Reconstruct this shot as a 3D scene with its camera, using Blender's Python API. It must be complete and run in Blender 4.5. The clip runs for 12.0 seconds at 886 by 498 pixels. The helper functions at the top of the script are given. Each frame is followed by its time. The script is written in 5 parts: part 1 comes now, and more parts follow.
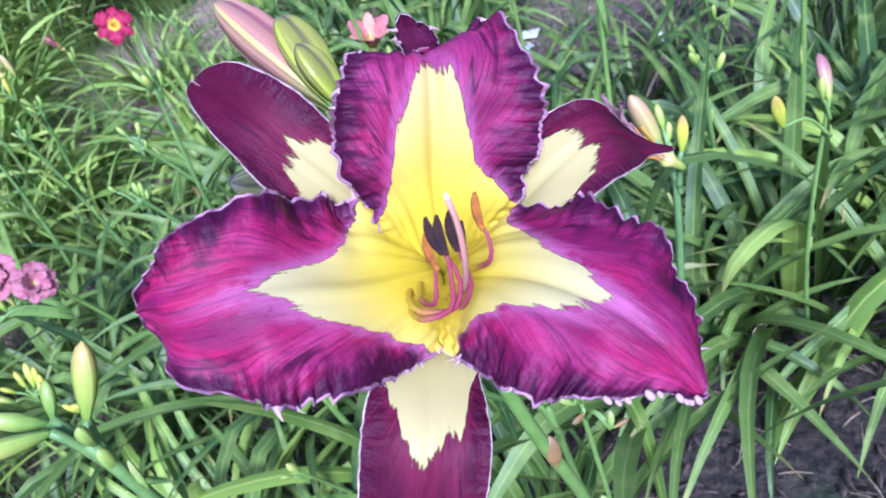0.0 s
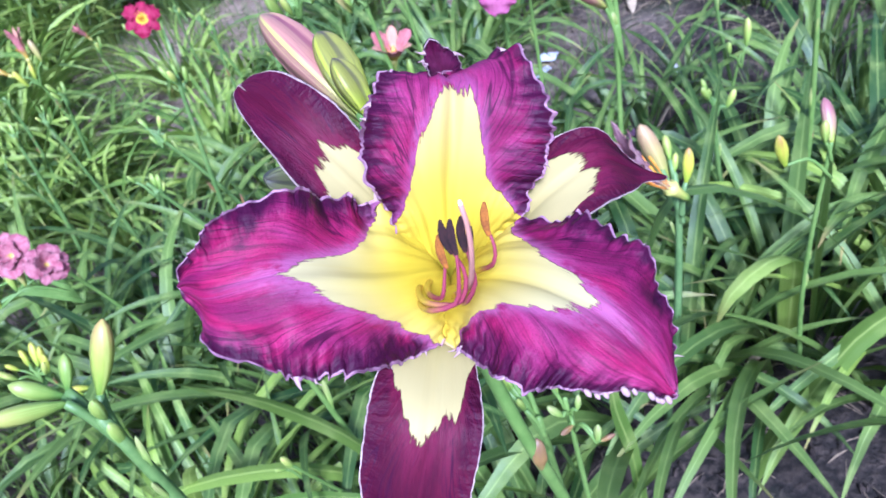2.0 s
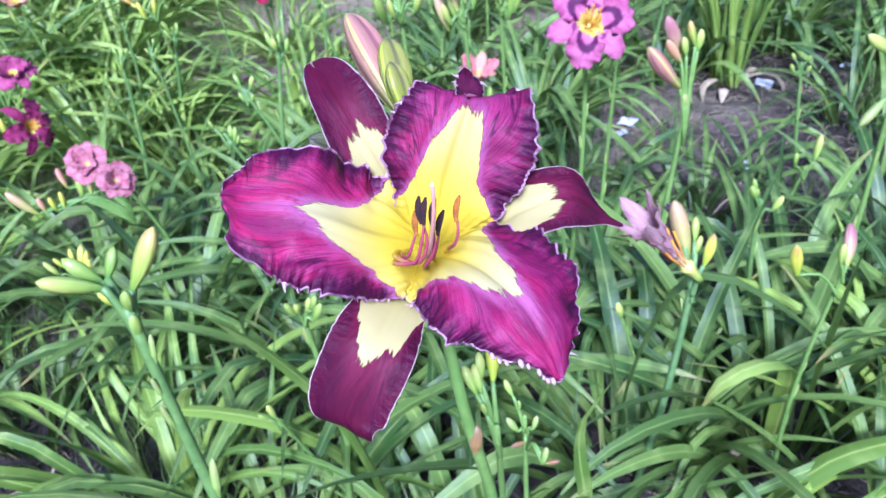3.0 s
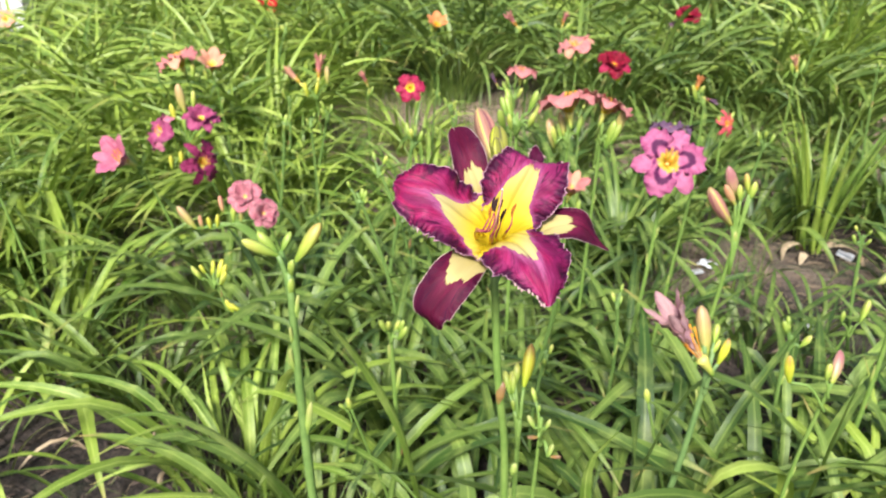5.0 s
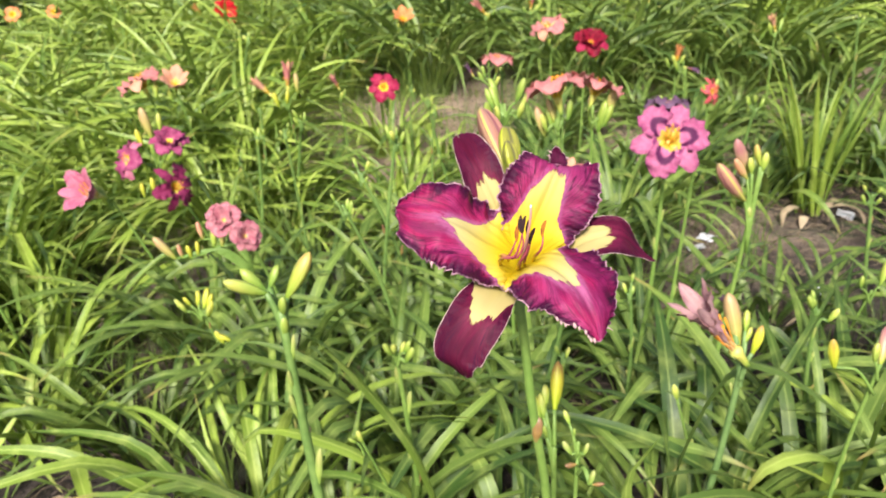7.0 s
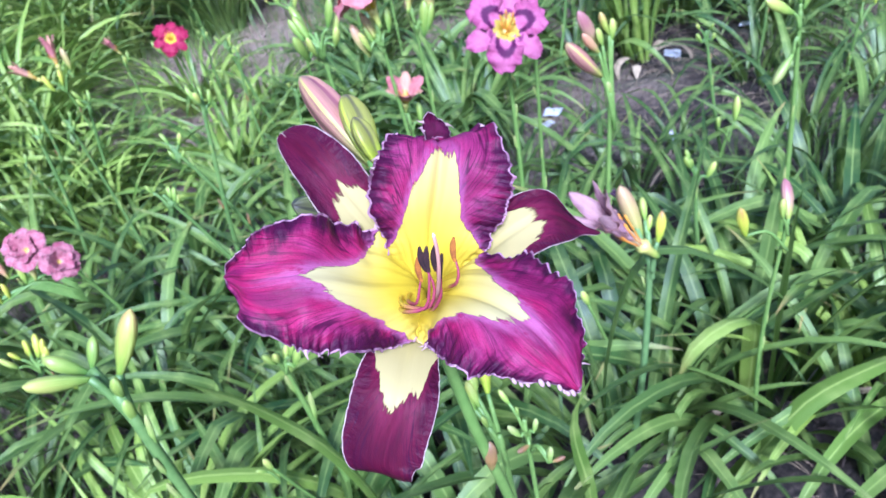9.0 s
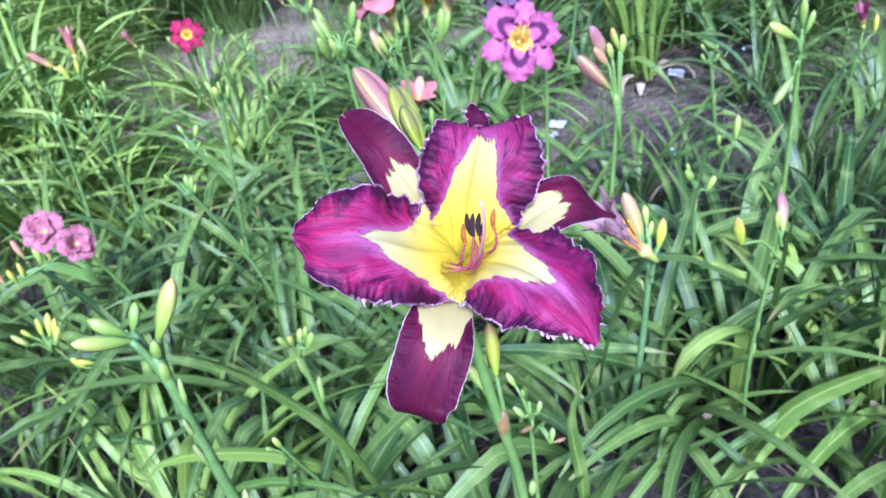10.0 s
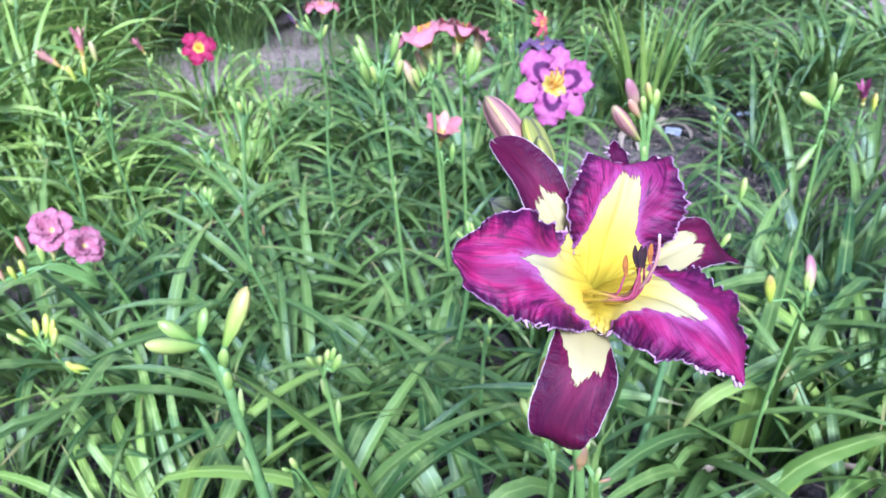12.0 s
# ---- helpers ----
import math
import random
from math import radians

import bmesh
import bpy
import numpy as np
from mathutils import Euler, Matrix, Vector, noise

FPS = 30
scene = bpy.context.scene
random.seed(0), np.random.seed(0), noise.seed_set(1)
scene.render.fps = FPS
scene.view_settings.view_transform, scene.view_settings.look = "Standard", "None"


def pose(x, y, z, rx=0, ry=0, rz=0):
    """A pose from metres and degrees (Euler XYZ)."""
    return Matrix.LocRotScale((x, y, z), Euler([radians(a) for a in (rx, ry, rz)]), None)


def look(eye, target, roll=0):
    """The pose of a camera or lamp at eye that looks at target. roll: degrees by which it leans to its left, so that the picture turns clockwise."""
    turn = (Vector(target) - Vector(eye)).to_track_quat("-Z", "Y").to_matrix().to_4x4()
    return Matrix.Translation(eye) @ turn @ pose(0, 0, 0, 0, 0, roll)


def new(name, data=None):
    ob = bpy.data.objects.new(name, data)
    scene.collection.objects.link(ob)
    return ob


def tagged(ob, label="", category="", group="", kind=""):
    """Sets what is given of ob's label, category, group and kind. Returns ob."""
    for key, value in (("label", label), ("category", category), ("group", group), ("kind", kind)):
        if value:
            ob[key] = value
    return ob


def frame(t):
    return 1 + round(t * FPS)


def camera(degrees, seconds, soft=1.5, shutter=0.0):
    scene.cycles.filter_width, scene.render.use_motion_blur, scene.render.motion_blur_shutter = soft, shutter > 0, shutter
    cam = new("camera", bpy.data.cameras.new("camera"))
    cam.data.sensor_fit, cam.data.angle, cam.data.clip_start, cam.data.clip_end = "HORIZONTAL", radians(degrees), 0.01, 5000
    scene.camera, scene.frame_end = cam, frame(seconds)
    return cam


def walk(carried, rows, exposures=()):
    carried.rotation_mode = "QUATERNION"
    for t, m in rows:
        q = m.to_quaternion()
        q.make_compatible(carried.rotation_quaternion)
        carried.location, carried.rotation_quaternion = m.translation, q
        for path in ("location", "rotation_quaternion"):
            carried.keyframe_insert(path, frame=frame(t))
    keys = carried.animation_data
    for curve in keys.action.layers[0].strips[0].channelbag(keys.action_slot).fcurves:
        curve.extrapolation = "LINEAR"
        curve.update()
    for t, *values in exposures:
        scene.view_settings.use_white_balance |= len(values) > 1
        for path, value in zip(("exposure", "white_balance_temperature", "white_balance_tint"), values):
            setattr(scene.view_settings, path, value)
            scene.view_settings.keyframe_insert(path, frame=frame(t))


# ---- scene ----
cam = camera(62.6, 12.0)
cam.data.dof.use_dof, cam.data.dof.focus_distance, cam.data.dof.aperture_fstop = True, 0.285, 25.0
PATH = [
    (0, (-0.0175, -0.1592, 1.0054), (0.1289, 0.6248, 0.4021), -26.70),
    (0.5, (-0.0121, -0.1524, 1.0069), (0.1394, 0.6308, 0.4038), -27.11),
    (1, (-0.0139, -0.1564, 1.0058), (0.1417, 0.6278, 0.4050), -26.65),
    (1.5, (-0.0157, -0.1563, 1.0119), (0.1385, 0.6320, 0.4163), -24.99),
    (2, (-0.0245, -0.1801, 1.0184), (0.1264, 0.6149, 0.4309), -22.38),
    (2.5, (-0.0185, -0.2295, 1.0411), (0.1104, 0.5813, 0.4701), -17.72),
    (3, (-0.0148, -0.2487, 1.0353), (0.0898, 0.5820, 0.4885), -8.28),
    (3.5, (-0.0203, -0.2324, 1.0346), (0.0585, 0.6166, 0.5121), -0.94),
    (3.7, (-0.0283, -0.2382, 1.0411), (0.0387, 0.6209, 0.5338), 1.15),
    (5.3, (-0.0300, -0.5557, 1.0856), (-0.0346, 0.3668, 0.6997), 0.23),
    (5.5, (-0.0232, -0.5686, 1.0794), (-0.0232, 0.3573, 0.7014), -0.40),
    (6, (-0.0268, -0.5647, 1.0785), (-0.0201, 0.3615, 0.7015), -1.11),
    (6.5, (-0.0270, -0.5115, 1.0703), (-0.0219, 0.4099, 0.6816), -2.33),
    (6.7, (-0.0366, -0.4733, 1.0707), (-0.0285, 0.4442, 0.6731), -3.08),
    (8.3, (-0.0626, -0.2486, 1.0743), (0.0740, 0.6003, 0.5637), -14.95),
    (8.5, (-0.0506, -0.2462, 1.0665), (0.1071, 0.5898, 0.5410), -15.67),
    (9, (-0.0336, -0.2499, 1.0581), (0.1449, 0.5671, 0.5099), -15.96),
    (9.5, (-0.0438, -0.2539, 1.0632), (0.1358, 0.5602, 0.5109), -14.93),
    (10, (-0.0683, -0.2886, 1.0722), (0.1219, 0.5320, 0.5332), -12.90),
    (10.5, (-0.1224, -0.3784, 1.0899), (0.1033, 0.4520, 0.5805), -10.04),
    (11, (-0.1849, -0.4103, 1.0921), (0.0852, 0.4254, 0.6140), -5.57),
    (11.5, (-0.1950, -0.3569, 1.0931), (0.0543, 0.4896, 0.6227), -4.52),
    (12, (-0.1574, -0.2671, 1.0837), (0.0903, 0.5605, 0.5800), -6.12),
]
walk(cam, [(t, look(eye, target, roll)) for t, eye, target, roll in PATH],
     [(0.0, 0.82, 4520, 27), (3.7, 0.98, 4480, 24), (5.3, 0.87, 6400, 11), (6.7, 0.87, 6550, 12), (8.3, 0.95, 4820, 22), (8.7, 0.95, 4560, 23), (12.0, 1.03, 4400, 26)])

# ---- light ----
# Bright overcast evening: broad sky, a very soft sun high behind the camera.
world = bpy.data.worlds.new("sky")
scene.world = world
world.use_nodes = True
wn = world.node_tree
sky = wn.nodes.new("ShaderNodeTexSky")
sky.sky_type = "NISHITA"
sky.sun_disc = False
sky.sun_elevation, sky.sun_rotation = radians(41), radians(193)
sky.air_density, sky.dust_density = 1.0, 2.5
wn.links.new(sky.outputs[0], wn.nodes["Background"].inputs[0])
wn.nodes["Background"].inputs[1].default_value = 0.081
sun = new("sun", bpy.data.lights.new("sun", "SUN"))
sun.data.energy, sun.data.angle, sun.data.color = 4.3, radians(13), (1.0, 0.95, 0.87)
sun.matrix_world = look((-0.6, -2.6, 2.3), (0, 0, 0))


# ---- materials ----
def shader(name):
    m = bpy.data.materials.new(name)
    m.use_nodes = True
    nt = m.node_tree
    return m, nt, nt.nodes["Principled BSDF"]


def math_node(nt, op, a, b=None, c=None, clamp=False):
    n = nt.nodes.new("ShaderNodeMath")
    n.operation, n.use_clamp = op, clamp
    for i, v in enumerate((a, b, c)):
        if v is None:
            continue
        if isinstance(v, (int, float)):
            n.inputs[i].default_value = v
        else:
            nt.links.new(v, n.inputs[i])
    return n.outputs[0]


def mix(nt, fac, a, b, blend="MIX"):
    n = nt.nodes.new("ShaderNodeMix")
    n.data_type, n.blend_type = "RGBA", blend
    for i, v in ((0, fac), (6, a), (7, b)):
        if isinstance(v, (int, float)):
            n.inputs[i].default_value = v
        elif isinstance(v, tuple):
            n.inputs[i].default_value = (*v, 1)
        else:
            nt.links.new(v, n.inputs[i])
    return n.outputs[2]


def ramp(nt, value, low, high):
    n = nt.nodes.new("ShaderNodeMapRange")
    n.interpolation_type = "SMOOTHSTEP"
    nt.links.new(value, n.inputs[0])
    n.inputs[1].default_value, n.inputs[2].default_value = low, high
    return n.outputs[0]


def noise_at(nt, vec, scale, detail=3.0, rough=0.55, sx=1.0, sy=1.0, sz=1.0):
    m = nt.nodes.new("ShaderNodeMapping")
    m.inputs["Scale"].default_value = (sx, sy, sz)
    nt.links.new(vec, m.inputs[0])
    n = nt.nodes.new("ShaderNodeTexNoise")
    nt.links.new(m.outputs[0], n.inputs["Vector"])
    n.inputs["Scale"].default_value, n.inputs["Detail"].default_value, n.inputs["Roughness"].default_value = scale, detail, rough
    return n.outputs[0]


def bump(nt, bsdf, height, strength, distance):
    b = nt.nodes.new("ShaderNodeBump")
    b.inputs["Strength"].default_value, b.inputs["Distance"].default_value = strength, distance
    nt.links.new(height, b.inputs["Height"])
    nt.links.new(b.outputs[0], bsdf.inputs["Normal"])
    return b.outputs[0]


def thin(nt, bsdf, colour, share):
    """Lets part of the light through, as petals and leaves do."""
    t = nt.nodes.new("ShaderNodeBsdfTranslucent")
    if isinstance(colour, tuple):
        t.inputs[0].default_value = (*colour, 1)
    else:
        nt.links.new(colour, t.inputs[0])
    m = nt.nodes.new("ShaderNodeMixShader")
    m.inputs[0].default_value = share
    nt.links.new(bsdf.outputs[0], m.inputs[1])
    nt.links.new(t.outputs[0], m.inputs[2])
    nt.links.new(m.outputs[0], nt.nodes["Material Output"].inputs[0])


def split_uv(nt):
    uv = nt.nodes.new("ShaderNodeUVMap")
    uv.uv_map = "UVMap"
    s = nt.nodes.new("ShaderNodeSeparateXYZ")
    nt.links.new(uv.outputs[0], s.inputs[0])
    across = math_node(nt, "ABSOLUTE", math_node(nt, "MULTIPLY_ADD", s.outputs[0], 2.0, -1.0))
    return uv.outputs[0], s.outputs[0], s.outputs[1], across


def petal_material(name, reach, spread, power=1.6, dark=(0.042, 0.003, 0.026), main=(0.212, 0.010, 0.076), bright=(0.43, 0.060, 0.20),
                   cream=(0.53, 0.455, 0.205), throat=(0.64, 0.485, 0.012), deep=(0.60, 0.52, 0.008), rim=(0.56, 0.36, 0.40), glow=0.22, veins=1.0,
                   eye=None, rim_at=0.965, red=None, margin=0.8, ripe=(0.42, 0.95), broken=0.0, ragged=0.20, halo_sky_tint=None):
    red = red or tuple(0.5 * (x + y) for x, y in zip(main, bright))
    m, nt, b = shader(name)
    vec, side, along, across = split_uv(nt)
    info = nt.nodes.new("ShaderNodeObjectInfo")
    shift = nt.nodes.new("ShaderNodeVectorMath")
    shift.operation = "ADD"
    join0 = nt.nodes.new("ShaderNodeCombineXYZ")
    nt.links.new(math_node(nt, "MULTIPLY", info.outputs["Random"], 5.0), join0.inputs[2])
    nt.links.new(vec, shift.inputs[0])
    nt.links.new(join0.outputs[0], shift.inputs[1])
    vec = shift.outputs[0]
    # veins leave the midrib and sweep out to the margins
    spread_out = math_node(nt, "POWER", math_node(nt, "ADD", along, 0.2), 3.4)
    fan = math_node(nt, "POWER", math_node(nt, "DIVIDE", across, spread_out), 0.6)
    warp = noise_at(nt, vec, 1.0, 2.0, 0.5, 5, 4, 1)
    fan = math_node(nt, "MULTIPLY_ADD", warp, 0.16, fan)
    half = math_node(nt, "MULTIPLY", math_node(nt, "GREATER_THAN", side, 0.5), 7.0)
    join = nt.nodes.new("ShaderNodeCombineXYZ")
    nt.links.new(fan, join.inputs[0])
    nt.links.new(along, join.inputs[1])
    nt.links.new(math_node(nt, "MULTIPLY_ADD", info.outputs["Random"], 3.0, half), join.inputs[2])
    bent = join.outputs[0]
    streak = noise_at(nt, bent, 1.0, 2.0, 0.5, 3.6, 1.2, 1)
    pleats = noise_at(nt, bent, 1.0, 3.0, 0.65, 9.0, 5.0, 1)
    fibre = noise_at(nt, bent, 1.0, 2.0, 0.6, 34, 9.0, 1)
    broad = noise_at(nt, bent, 1.0, 3.0, 0.6, 2.0, 3.6, 1)
    patch = noise_at(nt, vec, 1.0, 4.0, 0.65, 14, 16, 2)
    grain = noise_at(nt, vec, 1.0, 2.0, 0.6, 120, 190, 1)
    tint = noise_at(nt, vec, 1.0, 2.0, 0.5, 3.1, 3.3, 7)
    col = mix(nt, ramp(nt, tint, 0.38, 0.58), main, red)
    col = mix(nt, math_node(nt, "MULTIPLY", ramp(nt, broad, 0.42, 0.68), 0.62), col, bright)
    col = mix(nt, math_node(nt, "MULTIPLY", ramp(nt, pleats, 0.48, 0.72), 0.28 * veins), col, dark)
    col = mix(nt, math_node(nt, "MULTIPLY", ramp(nt, patch, 0.50, 0.72), 0.30), col, dark)
    col = mix(nt, math_node(nt, "MULTIPLY", ramp(nt, grain, 0.45, 0.75), 0.30 * veins), col, dark)
    col = mix(nt, math_node(nt, "MULTIPLY", ramp(nt, fibre, 0.46, 0.72), 0.36 * veins), col, dark)
    fine_line = ramp(nt, math_node(nt, "ABSOLUTE", math_node(nt, "SUBTRACT", streak, 0.5)), 0.002, 0.014)
    faint = math_node(nt, "MULTIPLY", math_node(nt, "SUBTRACT", 1.0, fine_line), ramp(nt, warp, 0.30, 0.55))
    col = mix(nt, math_node(nt, "MULTIPLY", faint, 0.80 * veins), col, dark)
    side_veins = math_node(nt, "ABSOLUTE", math_node(nt, "SUBTRACT", noise_at(nt, bent, 1.0, 1.0, 0.5, 8.5, 1.3, 1), 0.5))
    side_veins = math_node(nt, "MULTIPLY", math_node(nt, "SUBTRACT", 1.0, ramp(nt, side_veins, 0.004, 0.030)), ramp(nt, across, 0.15, 0.50))
    col = mix(nt, math_node(nt, "MULTIPLY", side_veins, 0.50 * veins), col, dark)
    # darker, blotched band along the ruffled margin
    blot = noise_at(nt, vec, 1.0, 3.0, 0.55, 4, 26, 1)
    band = ramp(nt, math_node(nt, "ADD", across, math_node(nt, "MULTIPLY_ADD", blot, 1.1, -0.55)), 0.52, 0.96)
    col = mix(nt, math_node(nt, "MULTIPLY", band, margin), col, dark)
    # the pale blaze, with a feathered, jagged outline
    jag = noise_at(nt, vec, 1.0, 5.0, 0.75, 20, 4, 1)
    nib = noise_at(nt, vec, 1.0, 2.0, 0.6, 38, 30, 1)
    lobe = noise_at(nt, vec, 1.0, 1.0, 0.5, 6, 1.5, 2)
    fall = math_node(nt, "POWER", math_node(nt, "DIVIDE", math_node(nt, "MULTIPLY", across, ramp(nt, along, 0.18, 0.62)), spread), power)
    edge = math_node(nt, "MULTIPLY", reach, math_node(nt, "SUBTRACT", 1.0, fall))
    inside = math_node(nt, "MULTIPLY_ADD", lobe, 0.18, math_node(nt, "ADD", edge, -0.12 - 0.5 * ragged))
    inside = math_node(nt, "MULTIPLY_ADD", nib, 0.06, math_node(nt, "MULTIPLY_ADD", jag, ragged, inside))
    inside = math_node(nt, "SUBTRACT", inside, along)
    # paler flush round the blaze; the main bloom's lavender tint includes sky reflection
    halo = ramp(nt, inside, -0.24, 0.01)
    col = mix(nt, math_node(nt, "MULTIPLY", math_node(nt, "MULTIPLY", math_node(nt, "MULTIPLY", halo, halo), ramp(nt, patch, 0.30, 0.52)), 0.72), col, halo_sky_tint or tuple(min(0.8, c * 1.25) for c in bright))
    if eye:
        # a dark loop that follows the outline inside each petal
        start, wide, far_, shade = eye
        u2 = math_node(nt, "POWER", math_node(nt, "DIVIDE", across, wide), 2.0)
        v2 = math_node(nt, "POWER", math_node(nt, "DIVIDE", math_node(nt, "MAXIMUM", math_node(nt, "SUBTRACT", along, start), 0.0), far_), 2.0)
        e = math_node(nt, "MULTIPLY_ADD", math_node(nt, "ADD", broad, -0.5), 0.25, math_node(nt, "SQRT", math_node(nt, "ADD", u2, v2)))
        ring = math_node(nt, "MULTIPLY", ramp(nt, e, 0.62, 0.80), math_node(nt, "SUBTRACT", 1.0, ramp(nt, e, 1.0, 1.16)))
        col = mix(nt, ring, col, shade)
    blaze = ramp(nt, inside, -0.006, 0.010)
    inner = mix(nt, ramp(nt, math_node(nt, "MULTIPLY_ADD", across, 0.12, along), reach * ripe[0], reach * ripe[1]), throat, cream)
    inner = mix(nt, ramp(nt, along, 0.0, reach * 0.42), deep, inner)
    rib = math_node(nt, "MULTIPLY", ramp(nt, noise_at(nt, vec, 1.0, 2.0, 0.5, 40, 0.5, 1), 0.5, 0.75), 0.10)
    inner = mix(nt, rib, inner, tuple(c * 0.80 for c in throat))
    col = mix(nt, blaze, col, inner)
    pale = ramp(nt, math_node(nt, "MULTIPLY_ADD", blot, 0.05, across), rim_at + 0.030, rim_at + 0.046)
    pale = math_node(nt, "MAXIMUM", pale, ramp(nt, math_node(nt, "MULTIPLY_ADD", jag, 0.006, along), 0.9985, 1.003))
    if broken:
        gaps = ramp(nt, noise_at(nt, vec, 1.0, 3.0, 0.6, 2, 14, 3), 0.42, 0.56)
        pale = math_node(nt, "MULTIPLY", pale, math_node(nt, "MULTIPLY_ADD", gaps, broken, 1.0 - broken))
    col = mix(nt, pale, col, rim)
    # the curled outgrowths past the margin stay pale
    col = mix(nt, ramp(nt, across, 1.02, 1.06), col, (0.54, 0.36, 0.35))
    nt.links.new(col, b.inputs["Base Color"])
    b.inputs["Roughness"].default_value = 0.55
    b.inputs["Specular IOR Level"].default_value = 0.20
    crease = math_node(nt, "MULTIPLY", blot, ramp(nt, across, 0.45, 0.95))
    height = math_node(nt, "ADD", math_node(nt, "MULTIPLY", pleats, 0.16), math_node(nt, "MULTIPLY_ADD", fibre, 0.06, math_node(nt, "MULTIPLY", crease, 1.0)))
    height = math_node(nt, "ADD", height, math_node(nt, "MULTIPLY_ADD", grain, 0.04, math_node(nt, "MULTIPLY", patch, 0.18)))
    height = math_node(nt, "MULTIPLY", height, math_node(nt, "MULTIPLY_ADD", blaze, -0.93, 1.0))
    bump(nt, b, height, 1.0, 0.0026)
    thin(nt, b, col, glow)
    return m


def leaf_material(name, a, b_, c, edge_light=0.5):
    """Strap leaf: parallel veins, lighter midrib, some yellowing towards the tip."""
    m, nt, b = shader(name)
    vec, side, along, across = split_uv(nt)
    info = nt.nodes.new("ShaderNodeObjectInfo")
    geo = nt.nodes.new("ShaderNodeNewGeometry")
    pick = math_node(nt, "FRACT", math_node(nt, "ADD", info.outputs["Random"], geo.outputs["Random Per Island"]))
    col = mix(nt, pick, a, b_)
    coord = nt.nodes.new("ShaderNodeTexCoord")
    patch = noise_at(nt, coord.outputs["Object"], 9.0, 3.0)
    col = mix(nt, math_node(nt, "MULTIPLY", ramp(nt, patch, 0.45, 0.75), 0.6), col, c)
    lines = noise_at(nt, vec, 1.0, 2.0, 0.5, 34, 0.5, 1)
    col = mix(nt, math_node(nt, "MULTIPLY", ramp(nt, lines, 0.45, 0.7), 0.35), col, tuple(x * 0.55 for x in a))
    mid = math_node(nt, "SUBTRACT", 1.0, ramp(nt, across, 0.0, 0.14))
    col = mix(nt, math_node(nt, "MULTIPLY", mid, 0.35), col, tuple(min(1, x * 1.7) for x in c))
    old = math_node(nt, "MULTIPLY", ramp(nt, along, 0.86, 1.0), ramp(nt, pick, 0.55, 0.95))
    col = mix(nt, old, col, (0.40, 0.30, 0.10))
    nt.links.new(col, b.inputs["Base Color"])
    b.inputs["Roughness"].default_value = 0.40
    b.inputs["Specular IOR Level"].default_value = 0.40
    bump(nt, b, lines, 0.5, 0.001)
    thin(nt, b, mix(nt, 0.5, col, (0.40, 0.52, 0.06)), 0.18)
    return m


def bud_material(name, low, mid_, tip, start=0.35, end=0.85):
    m, nt, b = shader(name)
    vec, side, along, across = split_uv(nt)
    info = nt.nodes.new("ShaderNodeObjectInfo")
    n = noise_at(nt, vec, 1.0, 3.0, 0.6, 12, 2, 1)
    a = math_node(nt, "MULTIPLY_ADD", n, 0.3, math_node(nt, "ADD", along, -0.15))
    col = mix(nt, ramp(nt, a, 0.05, start), low, mid_)
    col = mix(nt, ramp(nt, a, start, end), col, tip)
    col = mix(nt, math_node(nt, "MULTIPLY", info.outputs["Random"], 0.3), col, low)
    # three pale seams, and a flush of the tip's colour between them
    turn = math_node(nt, "COSINE", math_node(nt, "MULTIPLY", side, 18.85))
    col = mix(nt, math_node(nt, "MULTIPLY", ramp(nt, math_node(nt, "MULTIPLY_ADD", n, 0.6, turn), 0.95, 1.35), 0.55), col, tuple(min(0.8, c * 1.25 + 0.05) for c in mid_))
    col = mix(nt, math_node(nt, "MULTIPLY", ramp(nt, math_node(nt, "MULTIPLY_ADD", n, 0.8, math_node(nt, "MULTIPLY", turn, -1.0)), 0.9, 1.6), math_node(nt, "MULTIPLY", along, 0.6)), col, tip)
    nt.links.new(col, b.inputs["Base Color"])
    b.inputs["Roughness"].default_value = 0.42
    bump(nt, b, n, 0.4, 0.001)
    thin(nt, b, col, 0.12)
    return m


